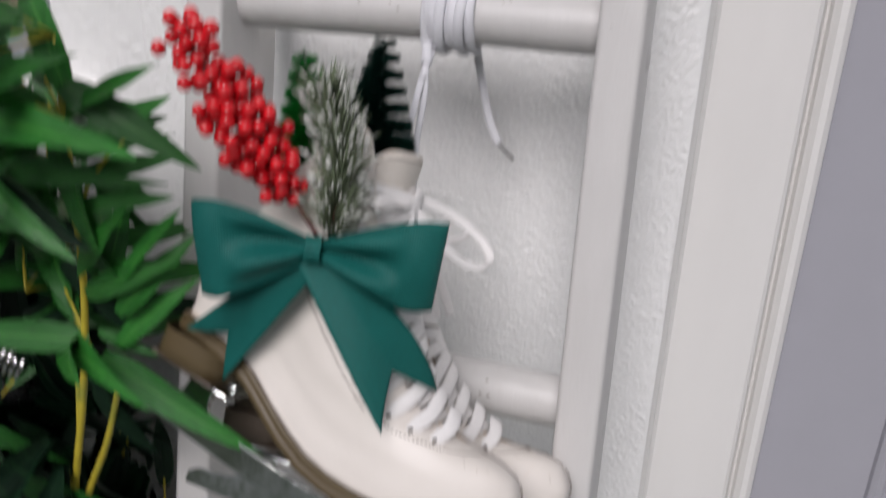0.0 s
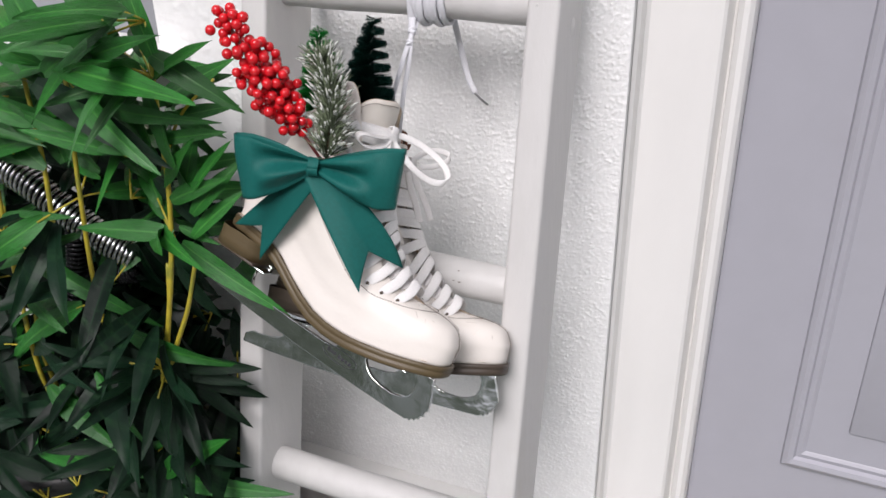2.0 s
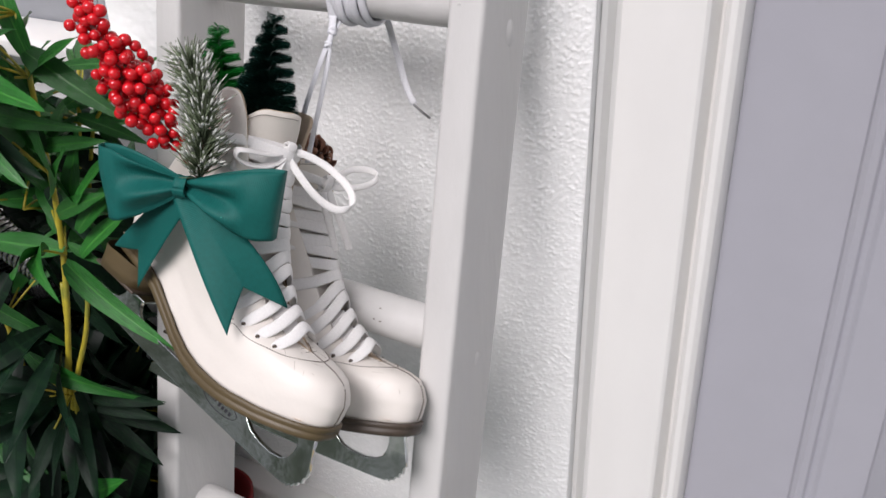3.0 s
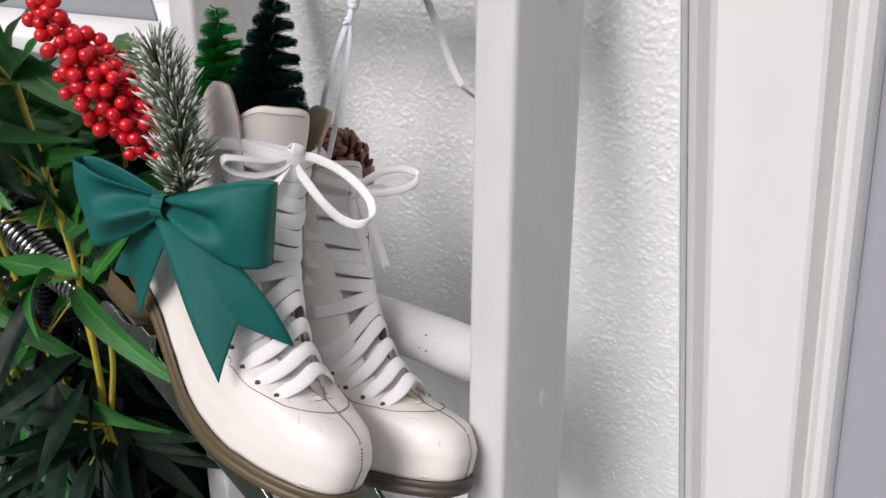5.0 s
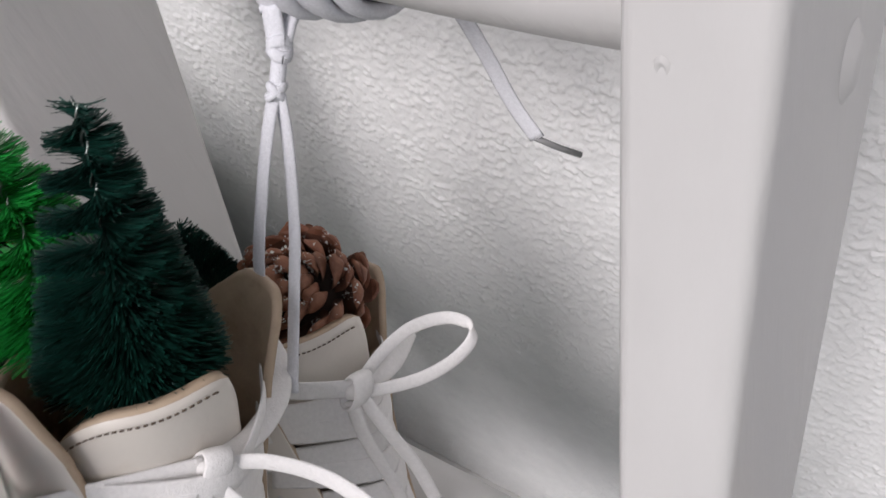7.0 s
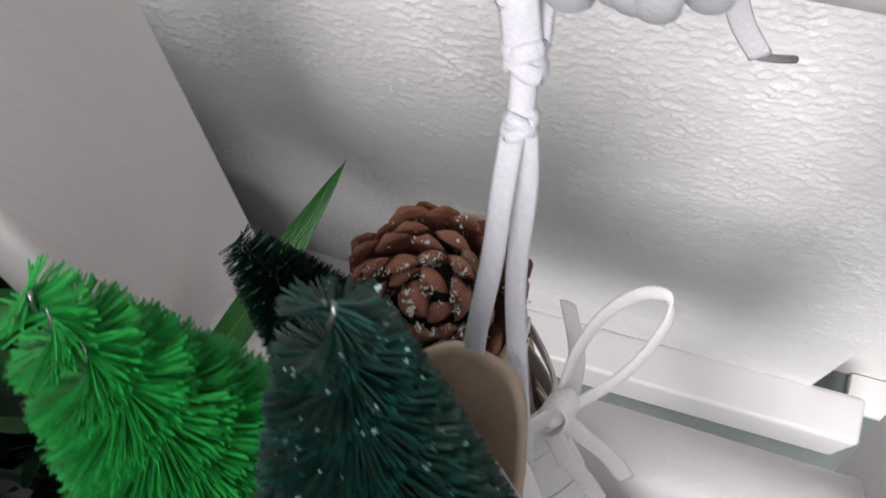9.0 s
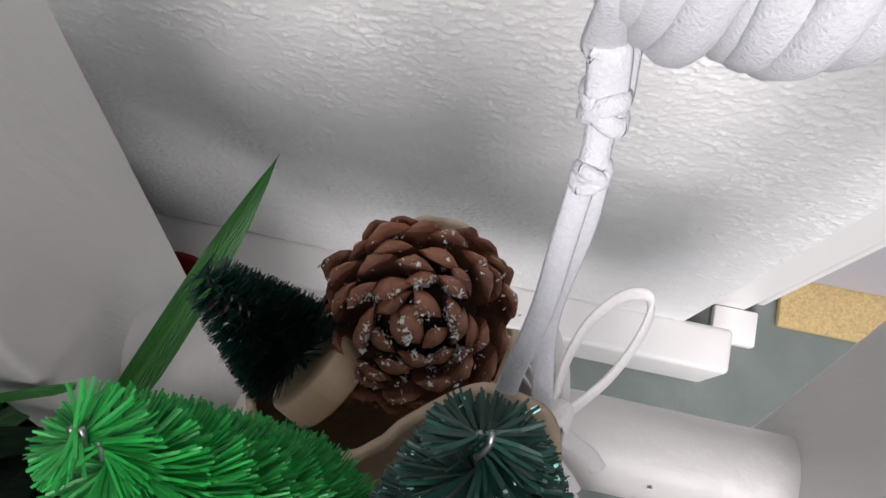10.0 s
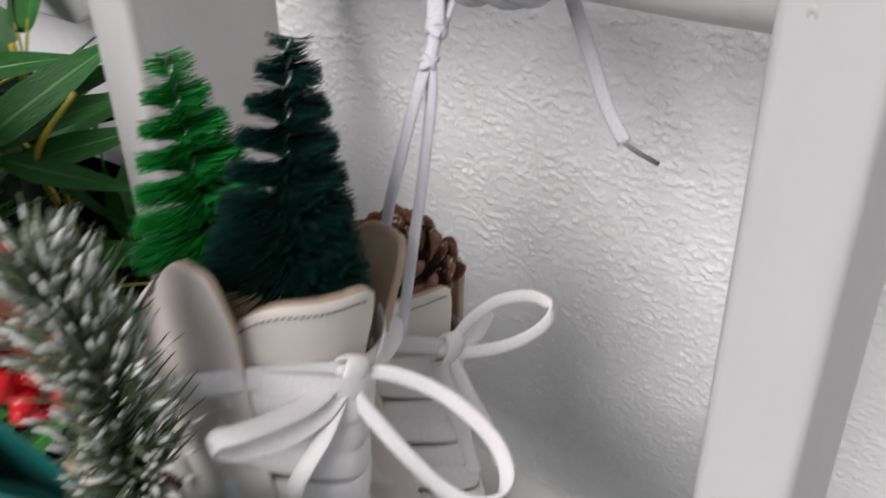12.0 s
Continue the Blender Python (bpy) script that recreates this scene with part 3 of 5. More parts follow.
            ring.append((xx, y * k if gr > -0.01 else y * 0.02, interp(SOLE_LOW, xx) + dz))
        rings.append(ring)
    sv = [p for r in rings for p in r]
    sf = [(j * N + i, j * N + (i + 1) % N, (j + 1) * N + (i + 1) % N, (j + 1) * N + i) for j in range(len(rings) - 1) for i in range(N)]
    part("sole", (sv, [f[::-1] for f in sf]), sole_mat, sk, "worn brown leather sole edge")
    # heel block
    hv, hf, HN = [], [], 28
    for z, k in ((0.0, 0.93), (0.0015, 0.95), (0.5, 0.965), (1.0, 1.0)):
        for i in range(HN):
            a = 2 * math.pi * i / HN
            x = 0.049 + 0.031 * k * math.copysign(abs(math.cos(a)) ** 0.6, math.cos(a))
            y = 0.034 * k * math.copysign(abs(math.sin(a)) ** 0.75, math.sin(a)) * (1.0 - 0.10 * math.cos(a))
            hv.append((x, y, 0.0455 + (interp(SOLE_LOW, x) + 0.001 - 0.0455) * z))
    for j in range(3):
        hf += [(j * HN + i, j * HN + (i + 1) % HN, (j + 1) * HN + (i + 1) % HN, (j + 1) * HN + i) for i in range(HN)]
    hf.append(tuple(range(HN))[::-1])
    part("heel", (hv, hf), sole_mat, sk, "stacked brown heel block")
    part("heel_cap", box(0.021, 0.077, -0.029, 0.029, 0.0425, 0.0455, 0.0012), SOLE_DARK, sk, "black rubber heel cap")
    # blade
    line = [(-0.007, 0.001), (0.03, -0.002), (0.08, -0.004), (0.15, -0.005), (0.22, -0.004), (0.27, -0.002), (0.2865, -0.001), (0.2885, 0.0015), (0.2905, 0.0), (0.2925, 0.0035),
            (0.2945, 0.0025), (0.296, 0.0065), (0.298, 0.006), (0.2985, 0.0105), (0.301, 0.0105), (0.3005, 0.0155), (0.3025, 0.017), (0.301, 0.023), (0.298, 0.031), (0.2945, 0.0385),
            (0.293, 0.046), (0.271, 0.0455), (0.271, 0.0425), (0.2785, 0.0395), (0.2815, 0.033), (0.2815, 0.025), (0.279, 0.018), (0.273, 0.0135), (0.262, 0.0105), (0.248, 0.0105),
            (0.236, 0.0125), (0.228, 0.017), (0.2225, 0.023), (0.2205, 0.029), (0.2205, 0.0335), (0.194, 0.0315), (0.1935, 0.026), (0.1905, 0.020), (0.185, 0.0155), (0.175, 0.0135),
            (0.14, 0.0125), (0.10, 0.0125), (0.078, 0.0135), (0.071, 0.0175), (0.0675, 0.025), (0.067, 0.034), (0.072, 0.0415), (0.082, 0.043), (0.082, 0.0455), (0.036, 0.0455),
            (0.036, 0.043), (0.044, 0.0405), (0.0475, 0.033), (0.046, 0.024), (0.041, 0.017), (0.030, 0.0135), (0.015, 0.0125), (0.002, 0.0135), (-0.006, 0.0095)]
    me = plate("blade", [line], 0.0034, 0.0008)
    me.materials.append(CHROME)
    blade = put("blade", me, sk, "tarnished chrome figure-skating blade", blade_m)
    part("toe_plate", box(0.19, 0.276, -0.024, 0.024, 0.0, 0.0022, 0.0008), CHROME, blade)
    blade.children[-1].matrix_basis = Matrix.Translation((0, 0, 0.0012)) @ Matrix.Rotation(-0.15, 4, "Y")
    part("heel_plate", box(0.03, 0.088, -0.022, 0.022, 0.0405, 0.0424, 0.0008), CHROME, blade)
    ring = [[(0.197 + a * math.cos(t) + 0.25 * b * math.sin(t), 0.0105 + b * math.sin(t)) for t in np.linspace(0, 2 * math.pi, 40, endpoint=False)] for a, b in ((0.0215, 0.0072), (0.0206, 0.0064))]
    for side in ((-1, 1) if sole_mat is SOLE else ()):
        me = plate("maker_mark", ring, 0.0003)
        me.materials.append(BLACK)
        put("maker_mark", me, blade, "black oval stamp", Matrix.Translation((0, side * 0.00245, 0)))
        for k, (x0, x1, z) in enumerate(((0.181, 0.193, 0.0108), (0.195, 0.213, 0.0098))):
            bars = [box(x0 + (x1 - x0) * q / 4, x0 + (x1 - x0) * (q + 0.72) / 4, side * 0.00245 - 0.00015, side * 0.00245 + 0.00015, z - 0.0018, z + 0.0016 + 0.001 * (q == 0)) for q in range(4)]
            bm = bmesh.new()
            for bb in bars:
                tmp = bpy.data.meshes.new("bar")
                bb.to_mesh(tmp)
                bb.free()
                bm.from_mesh(tmp)
                bpy.data.meshes.remove(tmp)
            part("maker_bars", bm, BLACK, blade, smooth=False)
    # seams: dashes of brown thread
    def dashes(f, n, r=0.00036):
        pieces = []
        for i in range(n):
            a, b = np.array(f(i / n)), np.array(f((i + 0.6) / n))
            pieces.append(sweep([a, (a + b) / 2, b], r, n=4))
        return join(pieces)

    def on_skin(th, z, grow=0.0012):
        s = 0.5
        lo, hi = 0.0, 1.0
        for _ in range(18):
            s = (lo + hi) / 2
            x, y, zz = boot_point(th, s, skin_top(th, s), grow)
            if zz < z:
                lo = s
            else:
                hi = s
        return (x, y, zz)
    def raised(th, z, lift=0.0011, grow=0.0009):
        x, y, zz = on_skin(th, z, grow)
        return (x, y, zz + lift)

    def beside(sd, x, z):
        """The point of the boot's side at x, z."""
        lo, hi = 0.2, 2.6
        for _ in range(18):
            th = (lo + hi) / 2
            if on_skin(sd * th, z)[0] > x:
                lo = th
            else:
                hi = th
        return on_skin(sd * th, z)
    V = np.array([tuple(v) for v in verts])
    tri = np.array([f[:3] for f in faces] + [(f[0], f[2], f[3]) for f in faces])
    A, B, C = V[tri[:, 0]], V[tri[:, 1]], V[tri[:, 2]]
    den = (B[:, 1] - C[:, 1]) * (A[:, 0] - C[:, 0]) + (C[:, 0] - B[:, 0]) * (A[:, 1] - C[:, 1])
    den = np.where(np.abs(den) < 1e-12, 1e-12, den)

    def crown(x, y):
        """The point of the upper's toe straight above x, y."""
        step = 0.0012 if abs(y) < 0.016 else -0.0012
        for _ in range(40):
            u = ((B[:, 1] - C[:, 1]) * (x - C[:, 0]) + (C[:, 0] - B[:, 0]) * (y - C[:, 1])) / den
            v = ((C[:, 1] - A[:, 1]) * (x - C[:, 0]) + (A[:, 0] - C[:, 0]) * (y - C[:, 1])) / den
            z = u * A[:, 2] + v * B[:, 2] + (1 - u - v) * C[:, 2]
            hit = (u >= -0.001) & (v >= -0.001) & (u + v <= 1.001) & (z < 0.14)
            if hit.any():
                return (x, y, z[hit].max() + 0.0003)
            y += math.copysign(step, y * step)
            x -= 0.0002
        return (x, y, 0.11)
    tagged(part("toe_seam", dashes(lambda t: raised(0.0001, 0.066 + 0.030 * t), 16, 0.00055), THREAD, sk, "brown stitching down the toe"), kind="stuff")
    tagged(part("toe_seam", dashes(lambda t: crown(0.2885 - 0.052 * t, 0.0004), 26, 0.00050), THREAD, sk), kind="stuff")
    wing = np.array(smooth_path([(0.262, 0.001, 0), (0.259, 0.011, 0), (0.252, 0.021, 0), (0.239, 0.0295, 0), (0.218, 0.0345, 0), (0.192, 0.0365, 0), (0.165, 0.0375, 0)], 8))
    for sd in (-1, 1):
        tagged(part("wing_seam", dashes(lambda t: crown(float(np.interp(t * 48, range(49), wing[:, 0])), sd * float(np.interp(t * 48, range(49), wing[:, 1]))), 50, 0.00040), THREAD, sk), kind="stuff")
        tagged(part("bar_tack", dashes(lambda t: crown(0.2425 + 0.005 * (sd + 1) / 2, -0.008 + 0.016 * t), 8, 0.00028), THREAD, sk), kind="stuff")
        tagged(part("facing_seam", dashes(lambda t: beside(sd, float(np.interp(t, FACING_T, FACING_X)), float(np.interp(t, FACING_T, FACING_Z))), 56), THREAD, sk), kind="stuff")
        tagged(part("edge_seam", dashes(lambda t: on_skin(sd * (1.45 + 1.4 * t), top_edge(1.45 + 1.4 * t) - 0.006), 40), THREAD, sk), kind="stuff")
    tagged(part("tongue_seam", dashes(lambda t: (lambda q: (q[0] + 0.0012, q[1], q[2]))(boot_point(-0.57 + (2 * t - 1) * 0.62, 0.978, tongue_top((2 * t - 1) * 0.9), -0.0045)), 22), THREAD, sk), kind="stuff")
    # short scuffs and scratches on the toe
    rub, marks = random.Random(int(m.translation.z * 1000)), []
    for _ in range(34):
        x, y = rub.uniform(0.205, 0.284), rub.uniform(-0.030, 0.030)
        a, ln = rub.uniform(-0.9, 0.9), rub.choice((0.001, 0.0015, 0.003, 0.006, 0.010))
        marks.append(sweep([np.array(crown(x + ln * q * math.cos(a), y + ln * q * math.sin(a))) - (0, 0, 0.0003) for q in (0, 0.33, 0.66, 1)], 0.00022, 0.00022, n=4))
    tagged(part("scuffs", join(marks), SCUFF, sk, "small scuffs in the white leather"), kind="stuff")
    # laces: flat bands from eyelet to eyelet over the throat
    rows = [(0.2325, 0.0, 0.029, 0.1115), (0.216, 0.0, 0.0325, 0.117), (0.199, 0.0, 0.0335, 0.126), (0.183, 0.0, 0.0335, 0.138), (0.168, 0.0, 0.0335, 0.152),
            (0.0, 0.160, 0.035, 0.166), (0.0, 0.180, 0.036, 0.185), (0.0, 0.200, 0.038, 0.204), (0.0, 0.220, 0.040, 0.223)]

    def at_width(z, yy):
        lo, hi = 0.0, 1.55
        for _ in range(16):
            th = (lo + hi) / 2
            if abs(on_skin(th, z, 0.0012)[1]) < yy:
                lo = th
            else:
                hi = th
        return on_skin(lo, z, 0.0012)

    def eyelet(k, sd):
        x, z, yy, _ = rows[k]
        if not z:
            lo, hi = 0.075, 0.19
            for _ in range(16):
                z = (lo + hi) / 2
                if at_width(z, yy)[0] > x:
                    lo = z
                else:
                    hi = z
        p = at_width(z, yy)
        return np.array((p[0], sd * p[1], p[2]))
    eyelets = {(k, sd): eyelet(k, sd) for k in range(len(rows)) for sd in (-1, 1)}
    for k in range(len(rows)):
        for sd in (-1, 1):
            e = eyelets[k, sd]
            if k < 4:
                q = lathe([(0.0, 0.0003), (0.0013, 0.0003), (0.0019, 0.0)], 10)
                ny = basis(tuple(e), (0.3, 0.05, -0.9), (0.45, sd * 0.8, 0.4))
                part("eyelet", ([tuple(ny @ Vector(v)) for v in q[0]], q[1]), [SOLE_DARK], sk)
    # flat bars stacked over the upper rows
    for i in range(9):
        k, f = 4 + min(3, i // 2), i / 2 - min(3, i // 2)
        a = eyelets[k, -1] * (1 - f) + eyelets[k + 1, -1] * f
        b = eyelets[k, 1] * (1 - f) + eyelets[k + 1, 1] * f
        zc = rows[k][3] * (1 - f) + rows[k + 1][3] * f
        slant = np.array((0, 0, 0.0024 * (-1) ** i))
        mid = np.array((interp(FRONT, zc) + 0.0042, 0.0, zc + 0.001))
        lift = np.array((0.0042, 0, 0.001))
        pts = smooth_path([a - slant + (-0.001, 0, 0), a * 0.62 + mid * 0.38 + lift - slant * 0.6, mid, b * 0.62 + mid * 0.38 + lift + slant * 0.6, b + slant + (-0.002, 0, 0)], 6)
        ax = np.array(((interp(FRONT, zc + 0.004) - interp(FRONT, zc - 0.004)) / 0.008, 0.0, 1.0))
        part("lace", sweep(pts, 0.0056, 0.0010, n=10, hint=ax / np.linalg.norm(ax)), BOOT_LACE, sk, "flat white woven lace")
    for k in range(4):
        for sd in (-1, 1):
            # one band over the throat from each near eyelet, the crossing one sunk beneath the flaps
            over = sd < 0
            a, b = eyelets[k, sd], eyelets[k, -sd] * 0.45 + eyelets[k + 1, -sd] * 0.55
            zc = rows[k][3] * 0.72 + rows[k + 1][3] * 0.28
            top = 0.0042 if over else -0.0035
            mid = np.array((interp(FRONT, zc) + top, 0.0, zc + (0.0022 if over else -0.0025)))
            rise = np.array((0.0035, 0, 0.0022)) if over else np.array((-0.004, 0, -0.003))
            end = np.array((-0.002, 0, -0.002)) if over else np.array((-0.005, 0, -0.003))
            qa, qb = a * 0.55 + mid * 0.45 + rise, b * 0.50 + mid * 0.50 + rise * 1.1
            pts = smooth_path([a + (-0.001, 0, -0.0012) + (0 if over else end), qa, mid, qb, b + end], 7)
            ax = np.array(((interp(FRONT, zc + 0.004) - interp(FRONT, zc - 0.004)) / 0.008, 0.0, 1.0))
            part("lace", sweep(pts, 0.0052, 0.0012, n=12, hint=ax / np.linalg.norm(ax), taper=lambda t: min(1.0, 0.62 + 4 * t)), BOOT_LACE, sk, "flat white woven lace")
    face = np.array(m.to_3x3().inverted() @ Vector((0.45, -0.45, 0.75)))
    for pts, ru in loops:
        # the flat side of the lace turns towards the open side, edge on round the end of a loop
        q = [np.array(p) for p in pts]
        axis = (q[len(q) // 2] if np.linalg.norm(q[0] - q[-1]) < 0.009 else q[-1]) - q[0]
        side = np.cross(face, axis / np.linalg.norm(axis))
        part("lace", sweep(smooth_path(pts, 9), ru, 0.0012, n=12, hint=tuple(0.92 * side / np.linalg.norm(side) + 0.40 * face)), BOOT_LACE, sk, "loose end of the white lace tied in a bow")
    # knot: a pinched core with the lace wrapped once round it
    at, along = Vector(knot_at[0]), Vector(knot_at[1])
    km = basis(at, along, (0.2, 0.1, 1.0))
    ball = uv_ball(1.0, 16, 10)
    part("knot", ([tuple(km @ Vector((v[0] * 0.0052, v[1] * 0.0032, v[2] * 0.0050 * (1 + 0.12 * math.sin(5 * v[0]))))) for v in ball[0]], ball[1]), BOOT_LACE, sk, "tight knot of the white lace")
    wrap = [tuple(km @ Vector((0.0010 * math.sin(a), 0.0042 * math.cos(a), 0.0082 * math.sin(a)))) for a in np.linspace(0, 2 * math.pi, 29)]
    part("knot", sweep(wrap, 0.0047, 0.0011, n=12, hint=tuple(km.to_3x3() @ Vector((1, 0, 0))), caps=False), BOOT_LACE, sk)
    return sk


def to_local(m, pts):
    inv = m.inverted()
    return [tuple(inv @ Vector(p)) for p in pts]


near_loops = [
    # band round the cuff to the knot, and on over the far flap
    (to_local(NEAR, [(-0.2235, 0.4735, 1.043), (-0.2030, 0.4860, 1.044), (-0.188, 0.506, 1.036), (-0.1755, 0.527, 1.024)]), 0.0044),
    (to_local(NEAR, [(-0.1760, 0.530, 1.022), (-0.178, 0.545, 1.012), (-0.186, 0.562, 1.004), (-0.198, 0.5745, 1.001), (-0.208, 0.580, 1.003)]), 0.0044),
    # large loop
    (to_local(NEAR, [(-0.175, 0.530, 1.022), (-0.163, 0.540, 1.016), (-0.147, 0.547, 1.005), (-0.130, 0.5475, 0.992), (-0.1215, 0.5425, 0.983), (-0.1205, 0.535, 0.9785), (-0.126, 0.528, 0.9785), (-0.138, 0.525, 0.983), (-0.152, 0.525, 0.993), (-0.165, 0.525, 1.008), (-0.174, 0.525, 1.020)]), 0.0033),
    # small loop
    (to_local(NEAR, [(-0.176, 0.524, 1.023), (-0.175, 0.510, 1.026), (-0.176, 0.496, 1.032), (-0.178, 0.484, 1.038), (-0.1815, 0.4775, 1.040), (-0.1835, 0.4765, 1.035), (-0.181, 0.483, 1.027), (-0.177, 0.497, 1.020), (-0.174, 0.512, 1.018), (-0.174, 0.524, 1.020)]), 0.0038),
    # hanging ends
    (to_local(NEAR, [(-0.174, 0.522, 1.018), (-0.171, 0.508, 1.013), (-0.172, 0.497, 1.007), (-0.173, 0.490, 1.001), (-0.174, 0.486, 0.990)]), 0.0036),
]
far_loops = [
    (to_local(FAR, [(-0.207, 0.570, 0.982), (-0.197, 0.578, 0.976), (-0.187, 0.590, 0.967)]), 0.0040),
    (to_local(FAR, [(-0.1865, 0.592, 0.967), (-0.186, 0.608, 0.968), (-0.181, 0.623, 0.969), (-0.172, 0.634, 0.967), (-0.1635, 0.6375, 0.963), (-0.1600, 0.633, 0.959), (-0.163, 0.622, 0.957), (-0.170, 0.609, 0.958), (-0.180, 0.597, 0.961), (-0.1865, 0.590, 0.965)]), 0.0030),
    (to_local(FAR, [(-0.185, 0.590, 0.962), (-0.178, 0.588, 0.946), (-0.168, 0.586, 0.925), (-0.160, 0.582, 0.907)]), 0.0034),
    (to_local(FAR, [(-0.188, 0.586, 0.962), (-0.182, 0.580, 0.945), (-0.174, 0.576, 0.924), (-0.168, 0.572, 0.908)]), 0.0034),
    (to_local(FAR, [(-0.184, 0.596, 0.964), (-0.186, 0.612, 0.957), (-0.194, 0.630, 0.949)]), 0.0040),
]
build_skate(NEAR, "scuffed white leather ice skate with laced front and chrome blade", SOLE, 0.004, near_loops, to_local(NEAR, [(-0.1755, 0.528, 1.0225)]) + [(0.35, 0.93, 0.0)])
build_skate(FAR, "worn white ice skate with dark sole, leaning on a rung", SOLE_DARK, 0.003, far_loops, to_local(FAR, [(-0.1865, 0.590, 0.966)]) + [(0.2, 0.95, 0.1)], Matrix.Translation((0.001, 0.003, -0.010)) @ Matrix.Rotation(radians(-3.2), 4, "Y"))

# ---- ribbon bow on the side of the boot ----
BOW = basis((-0.21, 0.444, 1.016), (0.972, 0.235, -0.025), (-0.03, 0.225, 0.974))


def build_bow():
    bow = thing("ribbon_bow", "dark green grosgrain ribbon bow fixed to the boot", "bow", at=BOW)

    def sheet(f, nu, nv, w):
        verts, uvs, faces = [], [], []
        for i in range(nu + 1):
            for j in range(nv + 1):
                verts.append(f(i / nu, j / nv * 2 - 1))
                uvs.append((i / nu * w, j / nv))
        for i in range(nu):
            for j in range(nv):
                a = i * (nv + 1) + j
                faces.append((a, a + 1, a + nv + 2, a + nv + 1))
        return verts, faces, uvs

    def loop(side, reach, tz, bz, twist):
        """t runs out along the front, round the fold and back to the knot."""
        def f(t, v):
            if t < 0.5:
                q = t / 0.5
                front = 1
            else:
                q = (1 - t) / 0.5
                front = 0
            u = reach * math.sin(q * math.pi / 2) ** 0.92
            half0, half1 = 0.0046, (tz - bz) / 2
            k = 1 - (1 - min(1.0, q * 1.45)) ** 2.1
            half = half0 + (half1 - half0) * k
            mid = (tz + bz) / 2 * k
            z = mid + v * half
            bulge = 0.014 * math.sin(min(1, q) * math.pi) ** 0.8 * (1 - 0.30 * v * v) 
            out = (-bulge - 0.0015 if front else 0.003 + 0.003 * math.sin(q * 3)) + 0.011 * q * q
            pinch = max(0.0, math.sin(min(1.0, q * 1.9) * math.pi)) * (1 - q) ** 0.6
            fold = 0.0085 * math.sin(v * 5.0 + 0.8 * side + q * 1.5) * pinch + 0.0014 * math.sin(v * 3 + q * 5 + side)
            round_end = 0.011 * math.cos(math.pi * (t - 0.5)) ** 24
            return (side * u + twist * v * q * 0.004, out + fold * front - round_end * 0.4, z)
        return f
    r = part("loop", sheet(loop(1, 0.0785, 0.0205, -0.0345, 1), 60, 18, 9), RIBBON, bow)
    l = part("loop", sheet(loop(-1, 0.0765, 0.0250, -0.0345, -1), 60, 18, 9), RIBBON, bow)

    def tail(p0, p1, q0, q1, notch, curl, swell=0.0):
        """A strip from the edge p0-p1 to the ends q0, q1 with a notch between."""
        p0, p1, q0, q1 = (np.array(a) for a in (p0, p1, q0, q1))

        def f(t, v):
            w = (v + 1) / 2
            a, b = p0 * (1 - w) + p1 * w, q0 * (1 - w) + q1 * w
            cut = notch * (1 - abs(v))
            tt = t * (1 - cut)
            p = a * (1 - tt) + b * tt
            p[0] += swell * w * math.sin(min(1.0, tt) * math.pi) ** 0.8
            p[1] -= curl * math.sin(tt * math.pi * 0.95) + 0.0015 * math.sin(v * 2.5 + t * 4)
            return tuple(p)
        return f
    part("tail", sheet(tail((-0.014, 0.0, -0.006), (0.015, 0.002, -0.004), (0.0495, -0.021, -0.1095), (0.0805, 0.0200, -0.0950), 0.28, 0.004, 0.013), 36, 12, 6.5), RIBBON, bow, "notched ribbon end")
    part("tail", sheet(tail((-0.012, 0.004, 0.000), (0.004, 0.004, -0.012), (-0.0960, 0.042, -0.0715), (-0.0660, 0.030, -0.103), 0.26, 0.006), 36, 12, 6.5), RIBBON, bow, "notched ribbon end")
    kv, kf, ku = [], [], []
    n = 22
    for i in range(n + 1):
        a = 2 * math.pi * i / n
        for j in range(7):
            v = j / 3 - 1
            pinch = 1 - 0.10 * (1 - v * v)
            kv.append((0.0050 * v + 0.0006 * math.sin(3 * a), -0.0015 - 0.0098 * math.cos(a) * pinch, 0.0095 * math.sin(a) * pinch))
            ku.append((i / n * 4, j / 6))
    for i in range(n):
        for j in range(6):
            a = i * 7 + j
            kf.append((a, a + 1, a + 8, a + 7))
    part("knot", (kv, kf, ku), RIBBON, bow)
    for ob in bow.children:
        s = ob.modifiers.new("cloth", "SOLIDIFY")
        s.thickness = 0.0007
    return bow


build_bow()


